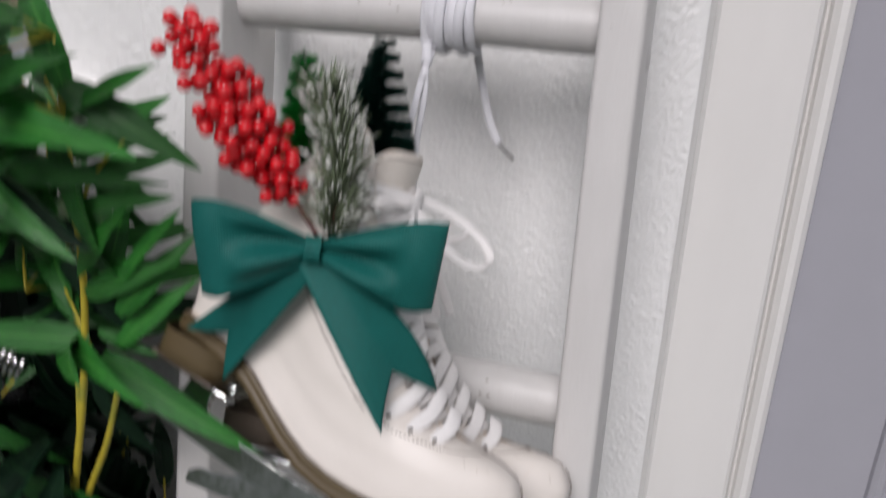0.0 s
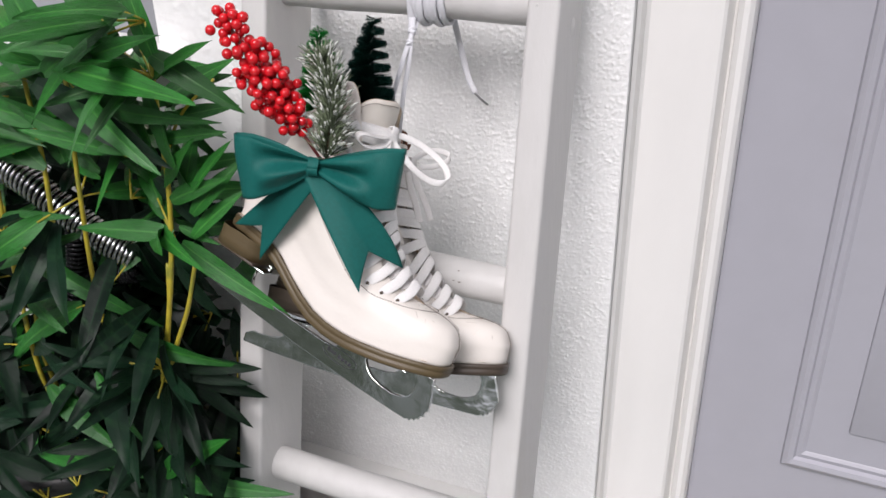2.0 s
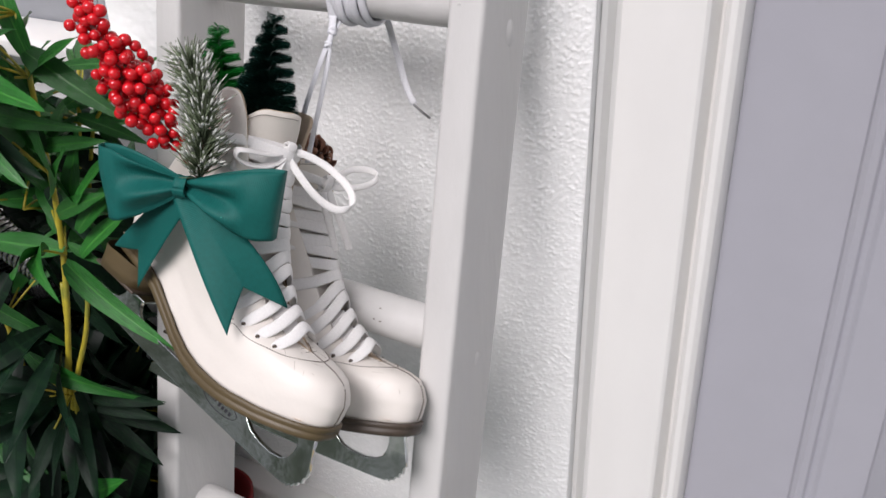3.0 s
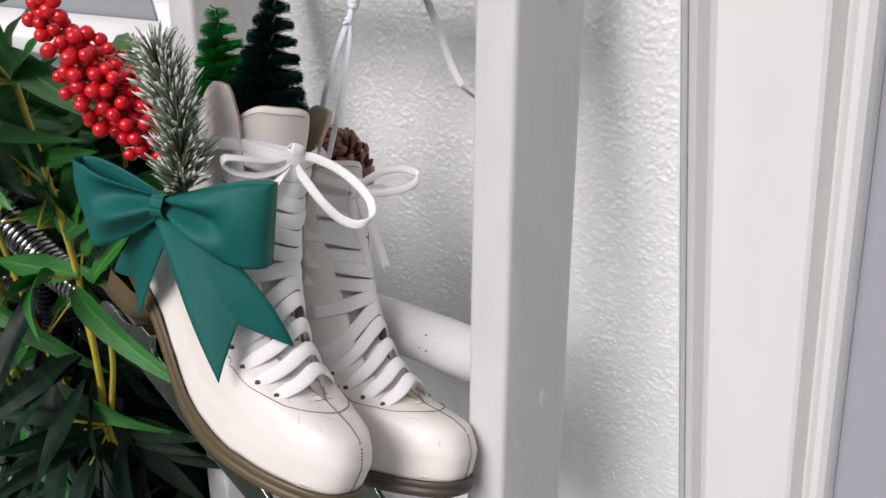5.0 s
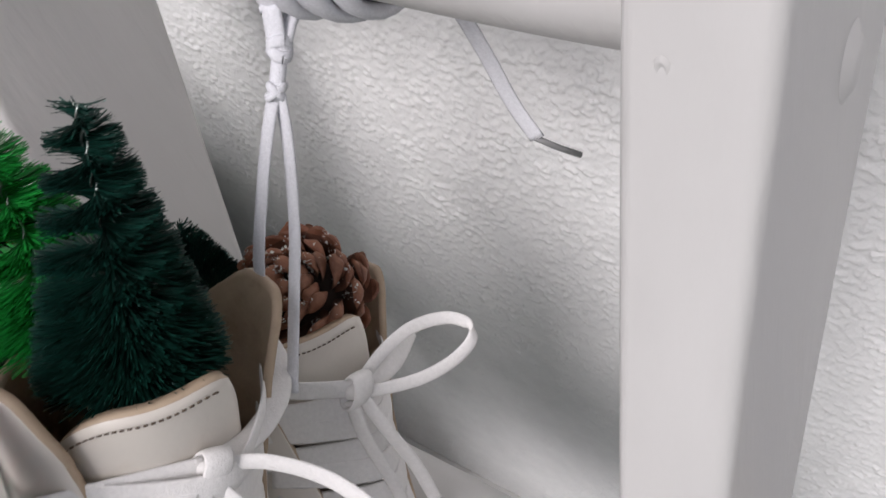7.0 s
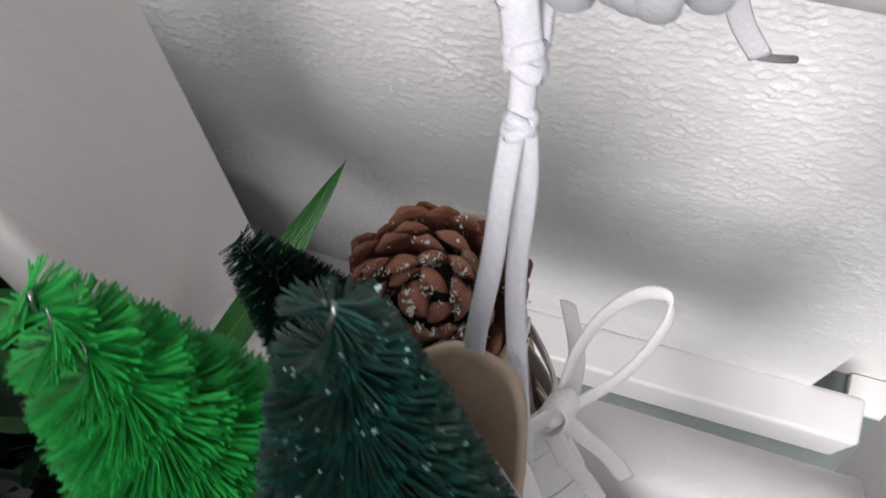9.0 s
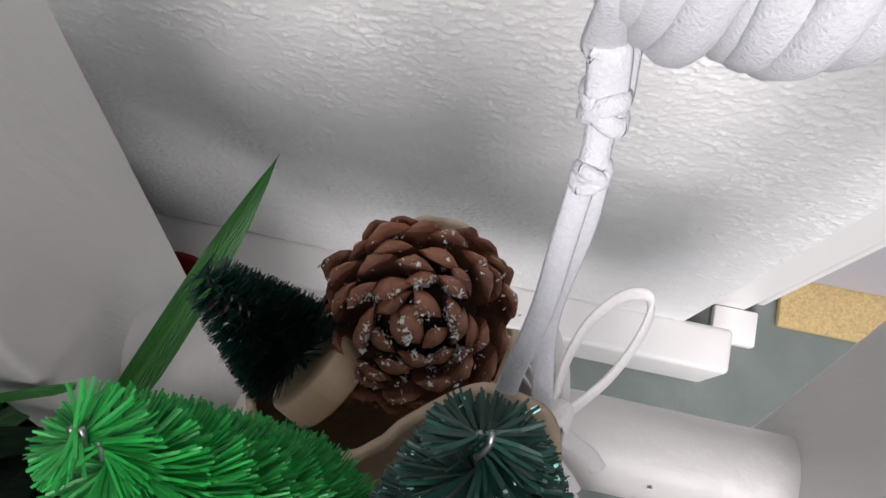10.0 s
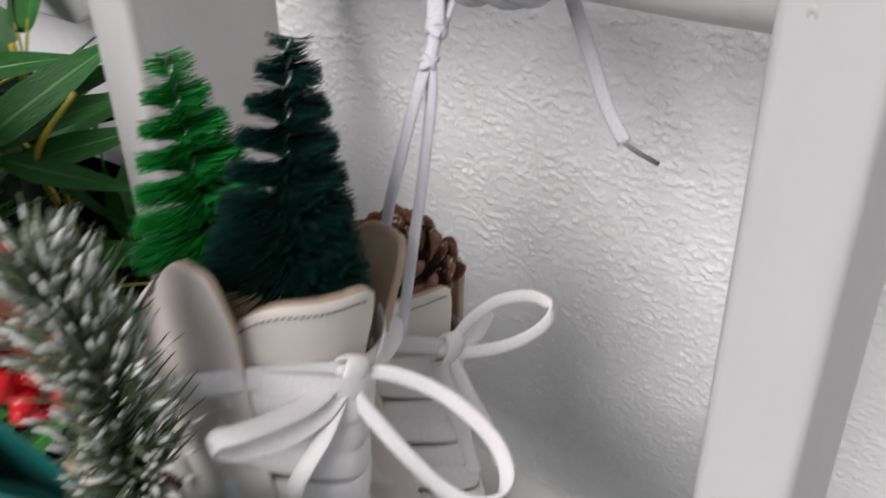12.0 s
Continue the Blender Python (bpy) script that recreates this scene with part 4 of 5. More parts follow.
# ---- what stands in the boots ----
def build_berries():
    sp = thing("berry_sprig", "artificial sprig of glossy red berries stuck in the boot", "berry sprig")
    line = smooth_path([(-0.212, 0.470, 1.000), (-0.226, 0.462, 1.030), (-0.243, 0.459, 1.058), (-0.262, 0.455, 1.092), (-0.283, 0.449, 1.125), (-0.292, 0.446, 1.150)], 8)
    part("stem", sweep(line, 0.0016, n=7), BERRY_STEM, sp, "dark red wrapped wire stem")
    me = mesh_of("berry", *uv_ball(0.005, 14, 9), BERRY)
    rnd = random.Random(4)
    placed = []
    tries = 0
    while len(placed) < 128 and tries < 9000:
        tries += 1
        t = rnd.random()
        k = 0.33 + 0.67 * t
        c = np.array(line[int(k * (len(line) - 1))])
        rad = 0.005 + 0.0185 * math.sin(min(1, t * 1.15 + 0.05) * math.pi) ** 0.7
        d = np.array([rnd.gauss(0, 1) for _ in range(3)])
        d /= np.linalg.norm(d)
        p = c + d * rad * rnd.uniform(0.35, 1)
        if t > 0.8:
            p += np.array((0.014 * rnd.uniform(-1.2, 1.2), 0, 0.006 * rnd.random()))
        if all(np.linalg.norm(p - q) > 0.0078 for q in placed):
            placed.append(p)
            r = rnd.uniform(0.88, 1.04)
            b = put("berry", me, sp, "", Matrix.LocRotScale(p, Euler((rnd.random() * 6, rnd.random() * 6, 0)), (r, r, r)))
            if len(placed) % 3 == 0:
                part("twig", sweep([c, (c + p) / 2, p], 0.0007, n=5), BERRY_STEM, sp)
    return sp


build_berries()


def needle(p, d, length, r, bend=(0, 0, 0)):
    p, d = np.array(p), np.array(d)
    return sweep([p, p + d * length * 0.5 + np.array(bend) * 0.3, p + d * length + np.array(bend)], r, n=4, taper=lambda t: 1.0 if t < 0.6 else 0.35, caps=True)


def build_pine():
    sp = thing("pine_sprig", "frosted artificial pine sprig with white tips", "pine sprig")
    line = smooth_path([(-0.209, 0.464, 1.000), (-0.205, 0.457, 1.022), (-0.2005, 0.461, 1.050), (-0.2005, 0.465, 1.080), (-0.2095, 0.467, 1.112)], 10)
    part("stem", sweep(line, 0.0014, n=6), TWIG, sp)
    rnd = random.Random(9)
    green, white = [], []
    for i in range(760):
        t = 0.22 + 0.78 * rnd.random()
        k = min(len(line) - 2, int(t * (len(line) - 1)))
        p, ax = np.array(line[k]), np.array(line[k + 1]) - np.array(line[k])
        ax /= np.linalg.norm(ax)
        side = np.cross(ax, [rnd.gauss(0, 1) for _ in range(3)])
        side /= np.linalg.norm(side)
        lean = rnd.uniform(0.45, 1.15)
        d = ax * math.cos(lean) + side * math.sin(lean)
        ln = rnd.uniform(0.018, 0.031) * (1.0 - 0.25 * max(0, t - 0.8) * 5)
        bend = ax * 0.003 + np.array((0, 0, -0.001))
        green.append(needle(p, d, ln, 0.0006, bend))
        if rnd.random() < 0.55:
            q = p + d * ln * 0.70 + bend * 0.6
            white.append(needle(q, d + ax * 0.12, ln * rnd.uniform(0.14, 0.32), rnd.uniform(0.0005, 0.0011)))
    a = part("needles", join(green), NEEDLE, sp)
    tagged(a, kind="stuff")
    b = part("frost", join(white), FROST, sp, "white frosted tips")
    tagged(b, kind="stuff")
    return sp


build_pine()


def build_brush_tree(base, tip, radius, mat, label, seed, turns, count, glitter=0, foot=0.0):
    base, tip = np.array(base), np.array(tip)
    h = np.linalg.norm(tip - base)
    tr = thing("bottle_brush_tree", label, "bottle brush tree", "bottle brush trees", basis(tuple(base), tuple(np.cross(tip - base, (0.2, 1, 0.1))), tuple(tip - base)))
    rnd = random.Random(seed)
    bits, sparks = [], []
    for i in range(count):
        t = 1 - math.sqrt(1 - (i + rnd.random()) / count * 0.9985)
        z = h * t
        a = turns * 2 * math.pi * t + (math.pi if i % 2 else 0) + rnd.gauss(0, 0.30 + 0.8 * max(0.0, 0.5 - t))
        r = (radius - 0.006) * (1 - t) ** 0.9 * rnd.uniform(0.86, 1.06) + 0.0065
        d = np.array((math.cos(a), math.sin(a), rnd.uniform(-0.04, 0.16)))
        w = 0.00030
        s = np.array((-math.sin(a), math.cos(a), rnd.uniform(-0.8, 0.8)))
        s = s / np.linalg.norm(s) * w
        p0 = np.array((0, 0, z))
        p1 = p0 + d * r * 0.6
        p2 = p0 + d * r + np.array((0, 0, rnd.uniform(-0.001, 0.0015)))
        bits.append(([p0 - s, p0 + s, p1 - s, p1 + s, p2 - s * 0.7, p2 + s * 0.7], [(0, 1, 3, 2), (2, 3, 5, 4)]))
        if glitter and rnd.random() < glitter:
            q = p0 + d * r * rnd.uniform(0.7, 0.98)
            e = rnd.choice((0.0003, 0.0004, 0.0007))
            sparks.append(([q + (e, 0, 0), q + (0, e, 0), q + (-e, 0, e), q + (0, -e, e * 0.5)], [(0, 1, 2, 3)]))
    br = part("bristles", join(bits), mat, tr, smooth=False)
    tagged(br, kind="stuff")
    if sparks:
        tagged(part("glitter", join(sparks), GLITTER, tr, "teal glitter specks", smooth=False), kind="stuff")
    wire = []
    for ph in (0, math.pi):
        wire.append(sweep([(0.0009 * math.cos(k * 0.9 + ph), 0.0009 * math.sin(k * 0.9 + ph), -0.02 + (h + 0.0165) * k / 60) for k in range(61)], 0.00055, n=6))
    part("wire", join(wire), WIRE, tr, "twisted silver wire")
    if foot:
        part("base", lathe([(0.0, -0.016), (foot - 0.001, -0.016), (foot, -0.015), (foot, -0.0055), (foot - 0.001, -0.0045), (0.0, -0.0045)], 40), BASE_WOOD, tr, "pale round wooden foot")
    return tr


build_brush_tree((-0.207, 0.538, 1.044), (-0.2135, 0.5785, 1.1255), 0.030, BRISTLE_DARK, "dark green bottle brush tree with glitter in the boot", 3, 3.8, 15000, 0.07)
build_brush_tree((-0.254, 0.541, 1.035), (-0.2725, 0.567, 1.1135), 0.0315, BRISTLE_LIGHT, "bright green bottle brush tree in the boot", 5, 3.5, 9000, 0.0)
build_brush_tree((-0.267, 0.594, 0.978), (-0.298, 0.611, 0.996), 0.0185, BRISTLE_DARK, "small dark green bottle brush tree lying in the boot", 7, 5.5, 5000, 0.008, 0.0155)


def build_cone():
    co = thing("pine_cone", "brown pine cone dusted with white snow in the boot", "pine cone", at=basis((-0.234, 0.6155, 0.970), (1, 0.1, 0.0), (0.299, -0.277, 0.895)))
    R = 0.0318
    part("core", ([tuple(np.array(v) * (1, 1, 1.2)) for v in uv_ball(R * 0.58, 20, 12)[0]], uv_ball(R * 0.58, 20, 12)[1]), CONE_CORE, co)
    # one scale: a thick spoon with a rounded lip that turns up
    sv, sf, sm = [], [], []
    nu, nv = 9, 7
    for sgn in (1, -1):
        for i in range(nu + 1):
            t = i / nu
            w = 0.0078 * (0.40 + 0.60 * math.sin(min(1.0, t * 0.95) * math.pi / 2)) * (1.0 if t < 0.56 else math.sqrt(max(0.05, 1 - ((t - 0.56) / 0.445) ** 2)))
            for j in range(nv):
                v = j / (nv - 1) * 2 - 1
                th = (0.0007 + 0.0034 * t ** 3) * (1 - v * v) ** 0.5 * (1 if t < 0.95 else 0.75)
                sv.append((0.021 * t - 0.0012 * t ** 4, w * v, 0.0068 * t ** 2.8 + 0.0014 * v * v * t + sgn * th))
    off = (nu + 1) * nv
    for i in range(nu):
        for j in range(nv - 1):
            a = i * nv + j
            sf.append((a, a + nv, a + nv + 1, a + 1))
            sf.append((off + a, off + a + 1, off + a + nv + 1, off + a + nv))
            sm += [1 if i > 6 else 0, 1 if i > 3 else 0]
    for i in range(nu):
        for j in (0, nv - 1):
            a = i * nv + j
            q = (a, a + nv, off + a + nv, off + a)
            sf.append(q if j else q[::-1])
            sm.append(1 if i > 4 else 0)
    for j in range(nv - 1):
        a = nu * nv + j
        sf.append((a, off + a, off + a + 1, a + 1))
        sm.append(1)
    me = mesh_of("scale", sv, sf, [CONE, CONE_TIP])
    me.polygons.foreach_set("material_index", sm)
    rnd = random.Random(11)
    snow = []
    N = 98
    for i in range(N):
        t = (i + 0.5) / N
        lat = max(-0.8, min(1.45, math.asin(-0.72 + 1.715 * t ** 0.9) + rnd.uniform(-0.10, 0.10)))
        a = i * 2.39996 + rnd.uniform(-0.22, 0.22)
        size = (0.70 + 0.32 * math.cos(lat)) * rnd.uniform(0.84, 1.14)
        tilt = lat * (0.84 + 0.12 * max(0.0, min(1.0, (lat - 0.5) / 0.6))) + 0.02 + rnd.uniform(-0.18, 0.18)
        d = Vector((math.cos(a) * math.cos(lat), math.sin(a) * math.cos(lat), math.sin(lat) * 0.92))
        x = Vector((math.cos(a) * math.cos(tilt), math.sin(a) * math.cos(tilt), math.sin(tilt)))
        p = d * (R * rnd.uniform(0.93, 1.05)) - x * 0.0205 * size
        m = basis(p, x, Vector((0, 0, 1)) if abs(x.z) < 0.95 else Vector((math.cos(a), math.sin(a), 0)) * -1)
        m = m @ Matrix.Rotation(rnd.uniform(-0.35, 0.35), 4, "X")
        put("scale", me, co, "", m @ Matrix.Diagonal((size, size, size, 1)))
        if lat > 0.0:
            for _ in range(rnd.randint(40, 130) if lat > 0.75 else rnd.randint(0, 40)):
                u = rnd.uniform(0.35, 0.98)
                q = m @ Vector((0.021 * size * u, rnd.uniform(-0.004, 0.004) * size * u, (0.0068 * u ** 2.8 + 0.0007 + 0.0026 * u ** 3) * size))
                for _ in range(rnd.choice((1, 1, 2, 4))):
                    e = rnd.choice((0.0003, 0.0004, 0.0006, 0.0010))
                    c = np.array(q) + [rnd.gauss(0, 0.0006) for _ in range(3)]
                    snow.append(([tuple(c + [rnd.uniform(-e, e) for _ in range(3)]) for _ in range(4)], [(0, 1, 2), (0, 2, 3), (0, 3, 1), (1, 3, 2)]))
    tagged(part("snow", join(snow), FROST, co, "white flecks of fake snow", smooth=False), kind="stuff")
    return co


build_cone()


# ---- lace that ties the skates to the rung ----
def build_tie():
    ti = thing("hanging_lace", "white shoelace wound and knotted round the ladder rung", "shoelace")
    ry, rz = 0.5885 + LEAN_Y * 0.127 + 0.0465, 1.127
    rnd = random.Random(2)
    for k in range(7):
        x = -0.2045 + 0.0054 * k
        slant = 0.0022 * (1 if k % 2 else -0.6)
        pts = []
        for i in range(33):
            a = 2 * math.pi * i / 32
            r = 0.0240 + 0.0022 * (k % 3) * 0.6 + 0.0008 * math.sin(3 * a + k)
            pts.append((x + slant * math.cos(a + k), ry + r * math.cos(a), rz + r * math.sin(a) - (0.0018 if math.sin(a) < -0.5 else 0)))
        part("coil", sweep(pts, 0.0043, 0.0027, n=12, hint=(1, 0, 0), caps=False), LACE, ti)
    low = rz - 0.024
    part("strand", sweep(smooth_path([(-0.2055, ry + 0.006, rz + 0.0235), (-0.2055, ry - 0.013, rz + 0.0205), (-0.2055, ry - 0.0235, rz + 0.003), (-0.2055, ry - 0.022, low + 0.006), (-0.2040, 0.643, 1.107), (-0.2025, 0.639, 1.099)], 8), 0.0040, 0.0018, n=10, hint=(1, 0.2, 0)), LACE, ti)
    part("strand", sweep(smooth_path([(-0.200, ry + 0.006, rz - 0.0245), (-0.2015, 0.650, 1.103), (-0.2010, 0.640, 1.098)], 8), 0.0036, 0.0018, n=10, hint=(1, 0.2, 0)), LACE, ti)

    def knot(c, s, turn):
        m = basis(c, (1, 0.1, 0.0), (0.0005, -0.0095, -0.0105))
        b = uv_ball(1.0, 20, 14)
        part("knot", ([tuple(m @ Vector((v[0] * s * (1 + 0.10 * math.sin(4 * v[2] + turn)), v[1] * s * 0.9, v[2] * s * 1.12))) for v in b[0]], b[1]), LACE, ti)
        for lean in (0.75, -0.55):
            pts = []
            for i in range(25):
                a = turn + 2 * math.pi * i / 24
                r = s * (0.93 + 0.08 * math.sin(2 * a + lean))
                pts.append(tuple(m @ Vector((r * math.cos(a), r * 0.92 * math.sin(a), s * lean * math.cos(a - turn)))))
            part("knot", sweep(pts, s * 0.52, 0.0011, n=12, hint=tuple(m.to_3x3() @ Vector((0, 0, 1))), caps=False), LACE, ti, "tight knot in the lace")
    knot((-0.2022, 0.6385, 1.0962), 0.0040, 0.6)
    knot((-0.2013, 0.6292, 1.0856), 0.0030, 2.4)
    part("strand", sweep(smooth_path([(-0.2022, 0.6385, 1.0962), (-0.2016, 0.634, 1.0908), (-0.2013, 0.6292, 1.0856)], 6), 0.0029, 0.0022, n=10, hint=(1, 0.2, 0)), LACE, ti)
    part("strand", sweep(smooth_path([(-0.2000, 0.6290, 1.0845), (-0.1992, 0.6225, 1.068), (-0.2000, 0.6095, 1.0392), (-0.1965, 0.594, 1.0205), (-0.1915, 0.577, 1.003), (-0.189, 0.569, 0.995)], 8), 0.0027, 0.0011, n=10, hint=(1, 0.1, 0)), LACE, ti)
    part("strand", sweep(smooth_path([(-0.2025, 0.6275, 1.0835), (-0.2030, 0.6180, 1.0725), (-0.2035, 0.6070, 1.058), (-0.2060, 0.5935, 1.035), (-0.2065, 0.582, 1.010), (-0.206, 0.578, 0.990)], 8), 0.0027, 0.0011, n=10, hint=(1, 0.1, 0)), LACE, ti)
    part("strand", sweep(smooth_path([(-0.178, ry + 0.020, rz - 0.014), (-0.174, 0.692, 1.085), (-0.169, 0.697, 1.055), (-0.163, 0.698, 1.032), (-0.155, 0.698, 1.016)], 8), 0.0034, 0.0010, n=10, hint=(1, 0.3, 0)), LACE, ti)
    part("aglet", sweep([(-0.1555, 0.6975, 1.0165), (-0.150, 0.703, 1.008), (-0.144, 0.709, 1.000)], 0.0013, n=8), AGLET, ti, "grey plastic lace tip")
    return ti


build_tie()


# ---- artificial bamboo plants beside the ladder ----
import itertools


def leaf_mesh(name, length, width, droop, fold, mats, seed, wave=0.0):
    """A long pointed leaf along +x with a folded midrib, bent down towards its tip."""
    nx, cols = 12, (-1.0, -0.55, -0.07, 0.07, 0.55, 1.0)
    verts, faces, mat = [], [], []
    for i in range(nx + 1):
        t = i / nx
        w = width * (math.sin(math.pi * min(1, (t * 0.93 + 0.035)) ** 0.72)) ** 0.85 * (1 - 0.25 * t)
        if i == nx:
            w = width * 0.02
        for c in cols:
            z = -droop * length * t ** 2 + fold * w * abs(c) + wave * width * math.sin(t * 9 + seed + c * 1.7) * abs(c)
            verts.append((length * t, w * c, z))
    n = len(cols)
    for i in range(nx):
        for j in range(n - 1):
            a = i * n + j
            faces.append((a, a + n, a + n + 1, a + 1))
            mat.append(1 if j == 2 else 0)
    me = mesh_of(name, verts, faces, mats)
    me.polygons.foreach_set("material_index", mat)
    return me


BRIGHT = [leaf_mesh("leaf", 1.0, w, d, f, [LEAF, LEAF_RIB], k, 0.12) for k, (w, d, f) in enumerate(((0.108, 0.10, 0.30), (0.125, 0.24, 0.22), (0.094, 0.36, 0.35), (0.116, 0.05, 0.15), (0.102, 0.50, 0.3)))]
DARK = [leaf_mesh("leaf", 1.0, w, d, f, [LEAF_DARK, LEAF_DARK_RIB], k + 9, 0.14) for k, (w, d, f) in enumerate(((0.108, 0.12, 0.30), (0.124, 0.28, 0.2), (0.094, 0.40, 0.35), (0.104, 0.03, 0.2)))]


WILD = [leaf_mesh("leaf", 1.0, w, d, f, [LEAF, LEAF_RIB], k + 20, 0.20) for k, (w, d, f) in enumerate(((0.104, 0.30, 0.35), (0.118, 0.46, 0.25), (0.090, 0.62, 0.40), (0.110, 0.18, 0.20), (0.098, 0.75, 0.32)))]
dense = {}


def leaf_pose(base, tip, roll):
    """The pose of a leaf laid from its base to its tip, its face turned up and towards the open side."""
    base, tip = Vector(base), Vector(tip)
    d = tip - base
    ln = d.length
    return basis(base, d, Vector((0.15, -0.75, 0.65))) @ Matrix.Rotation(roll, 4, "X") @ Matrix.Diagonal((ln, ln, ln, 1))


def leaf_between(plant, me, base, tip, roll=0.0):
    return put("leaf", me, plant, "", leaf_pose(base, tip, roll))


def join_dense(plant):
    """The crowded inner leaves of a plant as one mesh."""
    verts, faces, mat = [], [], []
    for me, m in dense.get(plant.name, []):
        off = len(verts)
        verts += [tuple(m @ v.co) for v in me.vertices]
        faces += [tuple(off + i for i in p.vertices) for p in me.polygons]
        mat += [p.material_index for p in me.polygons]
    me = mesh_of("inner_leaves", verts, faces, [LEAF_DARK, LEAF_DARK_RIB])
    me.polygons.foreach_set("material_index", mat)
    tagged(put("inner_leaves", me, plant, "crowded dark inner leaves, coloured near-black for the shade between them"), kind="stuff")


def cluster(plant, at, count, meshes, rnd, lengths, spread=1.0, rise=(-0.35, 0.75), ban=None, stalks=True):
    """Leaves and thin yellow stalks that spread from one node."""
    at = Vector(at)
    made = 0
    tries = 0
    while made < count and tries < count * 8:
        tries += 1
        a = rnd.uniform(0, 2 * math.pi)
        el = rnd.uniform(*rise)
        d = Vector((math.cos(a) * math.cos(el), math.sin(a) * math.cos(el) * 0.85, math.sin(el)))
        ln = rnd.uniform(*lengths) * spread
        stalk = rnd.uniform(0.018, 0.05)
        base = at + d * stalk + Vector((0, 0, 0.004))
        tip = base + d * ln
        low = tip - Vector((0, 0, 0.3 * ln))
        if tip.y > 0.735 or base.y > 0.74:
            continue
        if ban and any(ban(base.lerp(q, k)) for q in (tip, low) for k in (0.25, 0.5, 0.75, 1.0)):
            continue
        if stalks:
            leaf_between(plant, rnd.choice(meshes), base, tip, rnd.uniform(-0.7, 0.7))
        else:
            dense.setdefault(plant.name, []).append((rnd.choice(meshes), leaf_pose(base, tip, rnd.uniform(-0.7, 0.7))))
        if stalks and made % 2 == 0:
            part("stalk", sweep([at, at + d * stalk * 0.5 + Vector((0, 0, 0.002)), base + d * 0.01], 0.0012, n=5), STEM, plant)
        made += 1


def keep_clear(p):
    """Room kept for the skates, the berries and the view between the rails."""
    k = 0.505 - p.y
    q = p - Vector((1.14, -1.0, 0.62)) * k
    if 0 < k < 0.20 and -0.70 < q.x < -0.53 and 0.835 < q.z < 0.915:
        return True
    q = p - Vector((2.76, -1.0, 0.99)) * k
    if 0 < k < 0.13 and -0.71 < q.x < -0.54 and (0.725 < q.z < 0.80 or 0.84 < q.z < 0.91):
        return True
    if p.y > 0.54 and p.z > 1.05 and p.x > -0.66:
        return True
    return (p.x > -0.335 and p.z > 0.42) or (p.x > -0.45 and p.y > 0.50) or (-0.70 < p.x < -0.52 and 0.84 < p.z < 0.91 and 0.43 < p.y < 0.53) or (p.x > -0.30) or (p.x > -0.385 and p.y > 0.44 and 0.84 < p.z) or p.y < 0.30 or (p.x > -0.34 and p.z > 1.1)


def canes(plant, lines, r=0.0034):
    for pts in lines:
        path = smooth_path(pts, 8)
        part("cane", sweep(path, r, n=8, taper=lambda t: 1.0 - 0.35 * t), STEM, plant, "yellow-green cane")


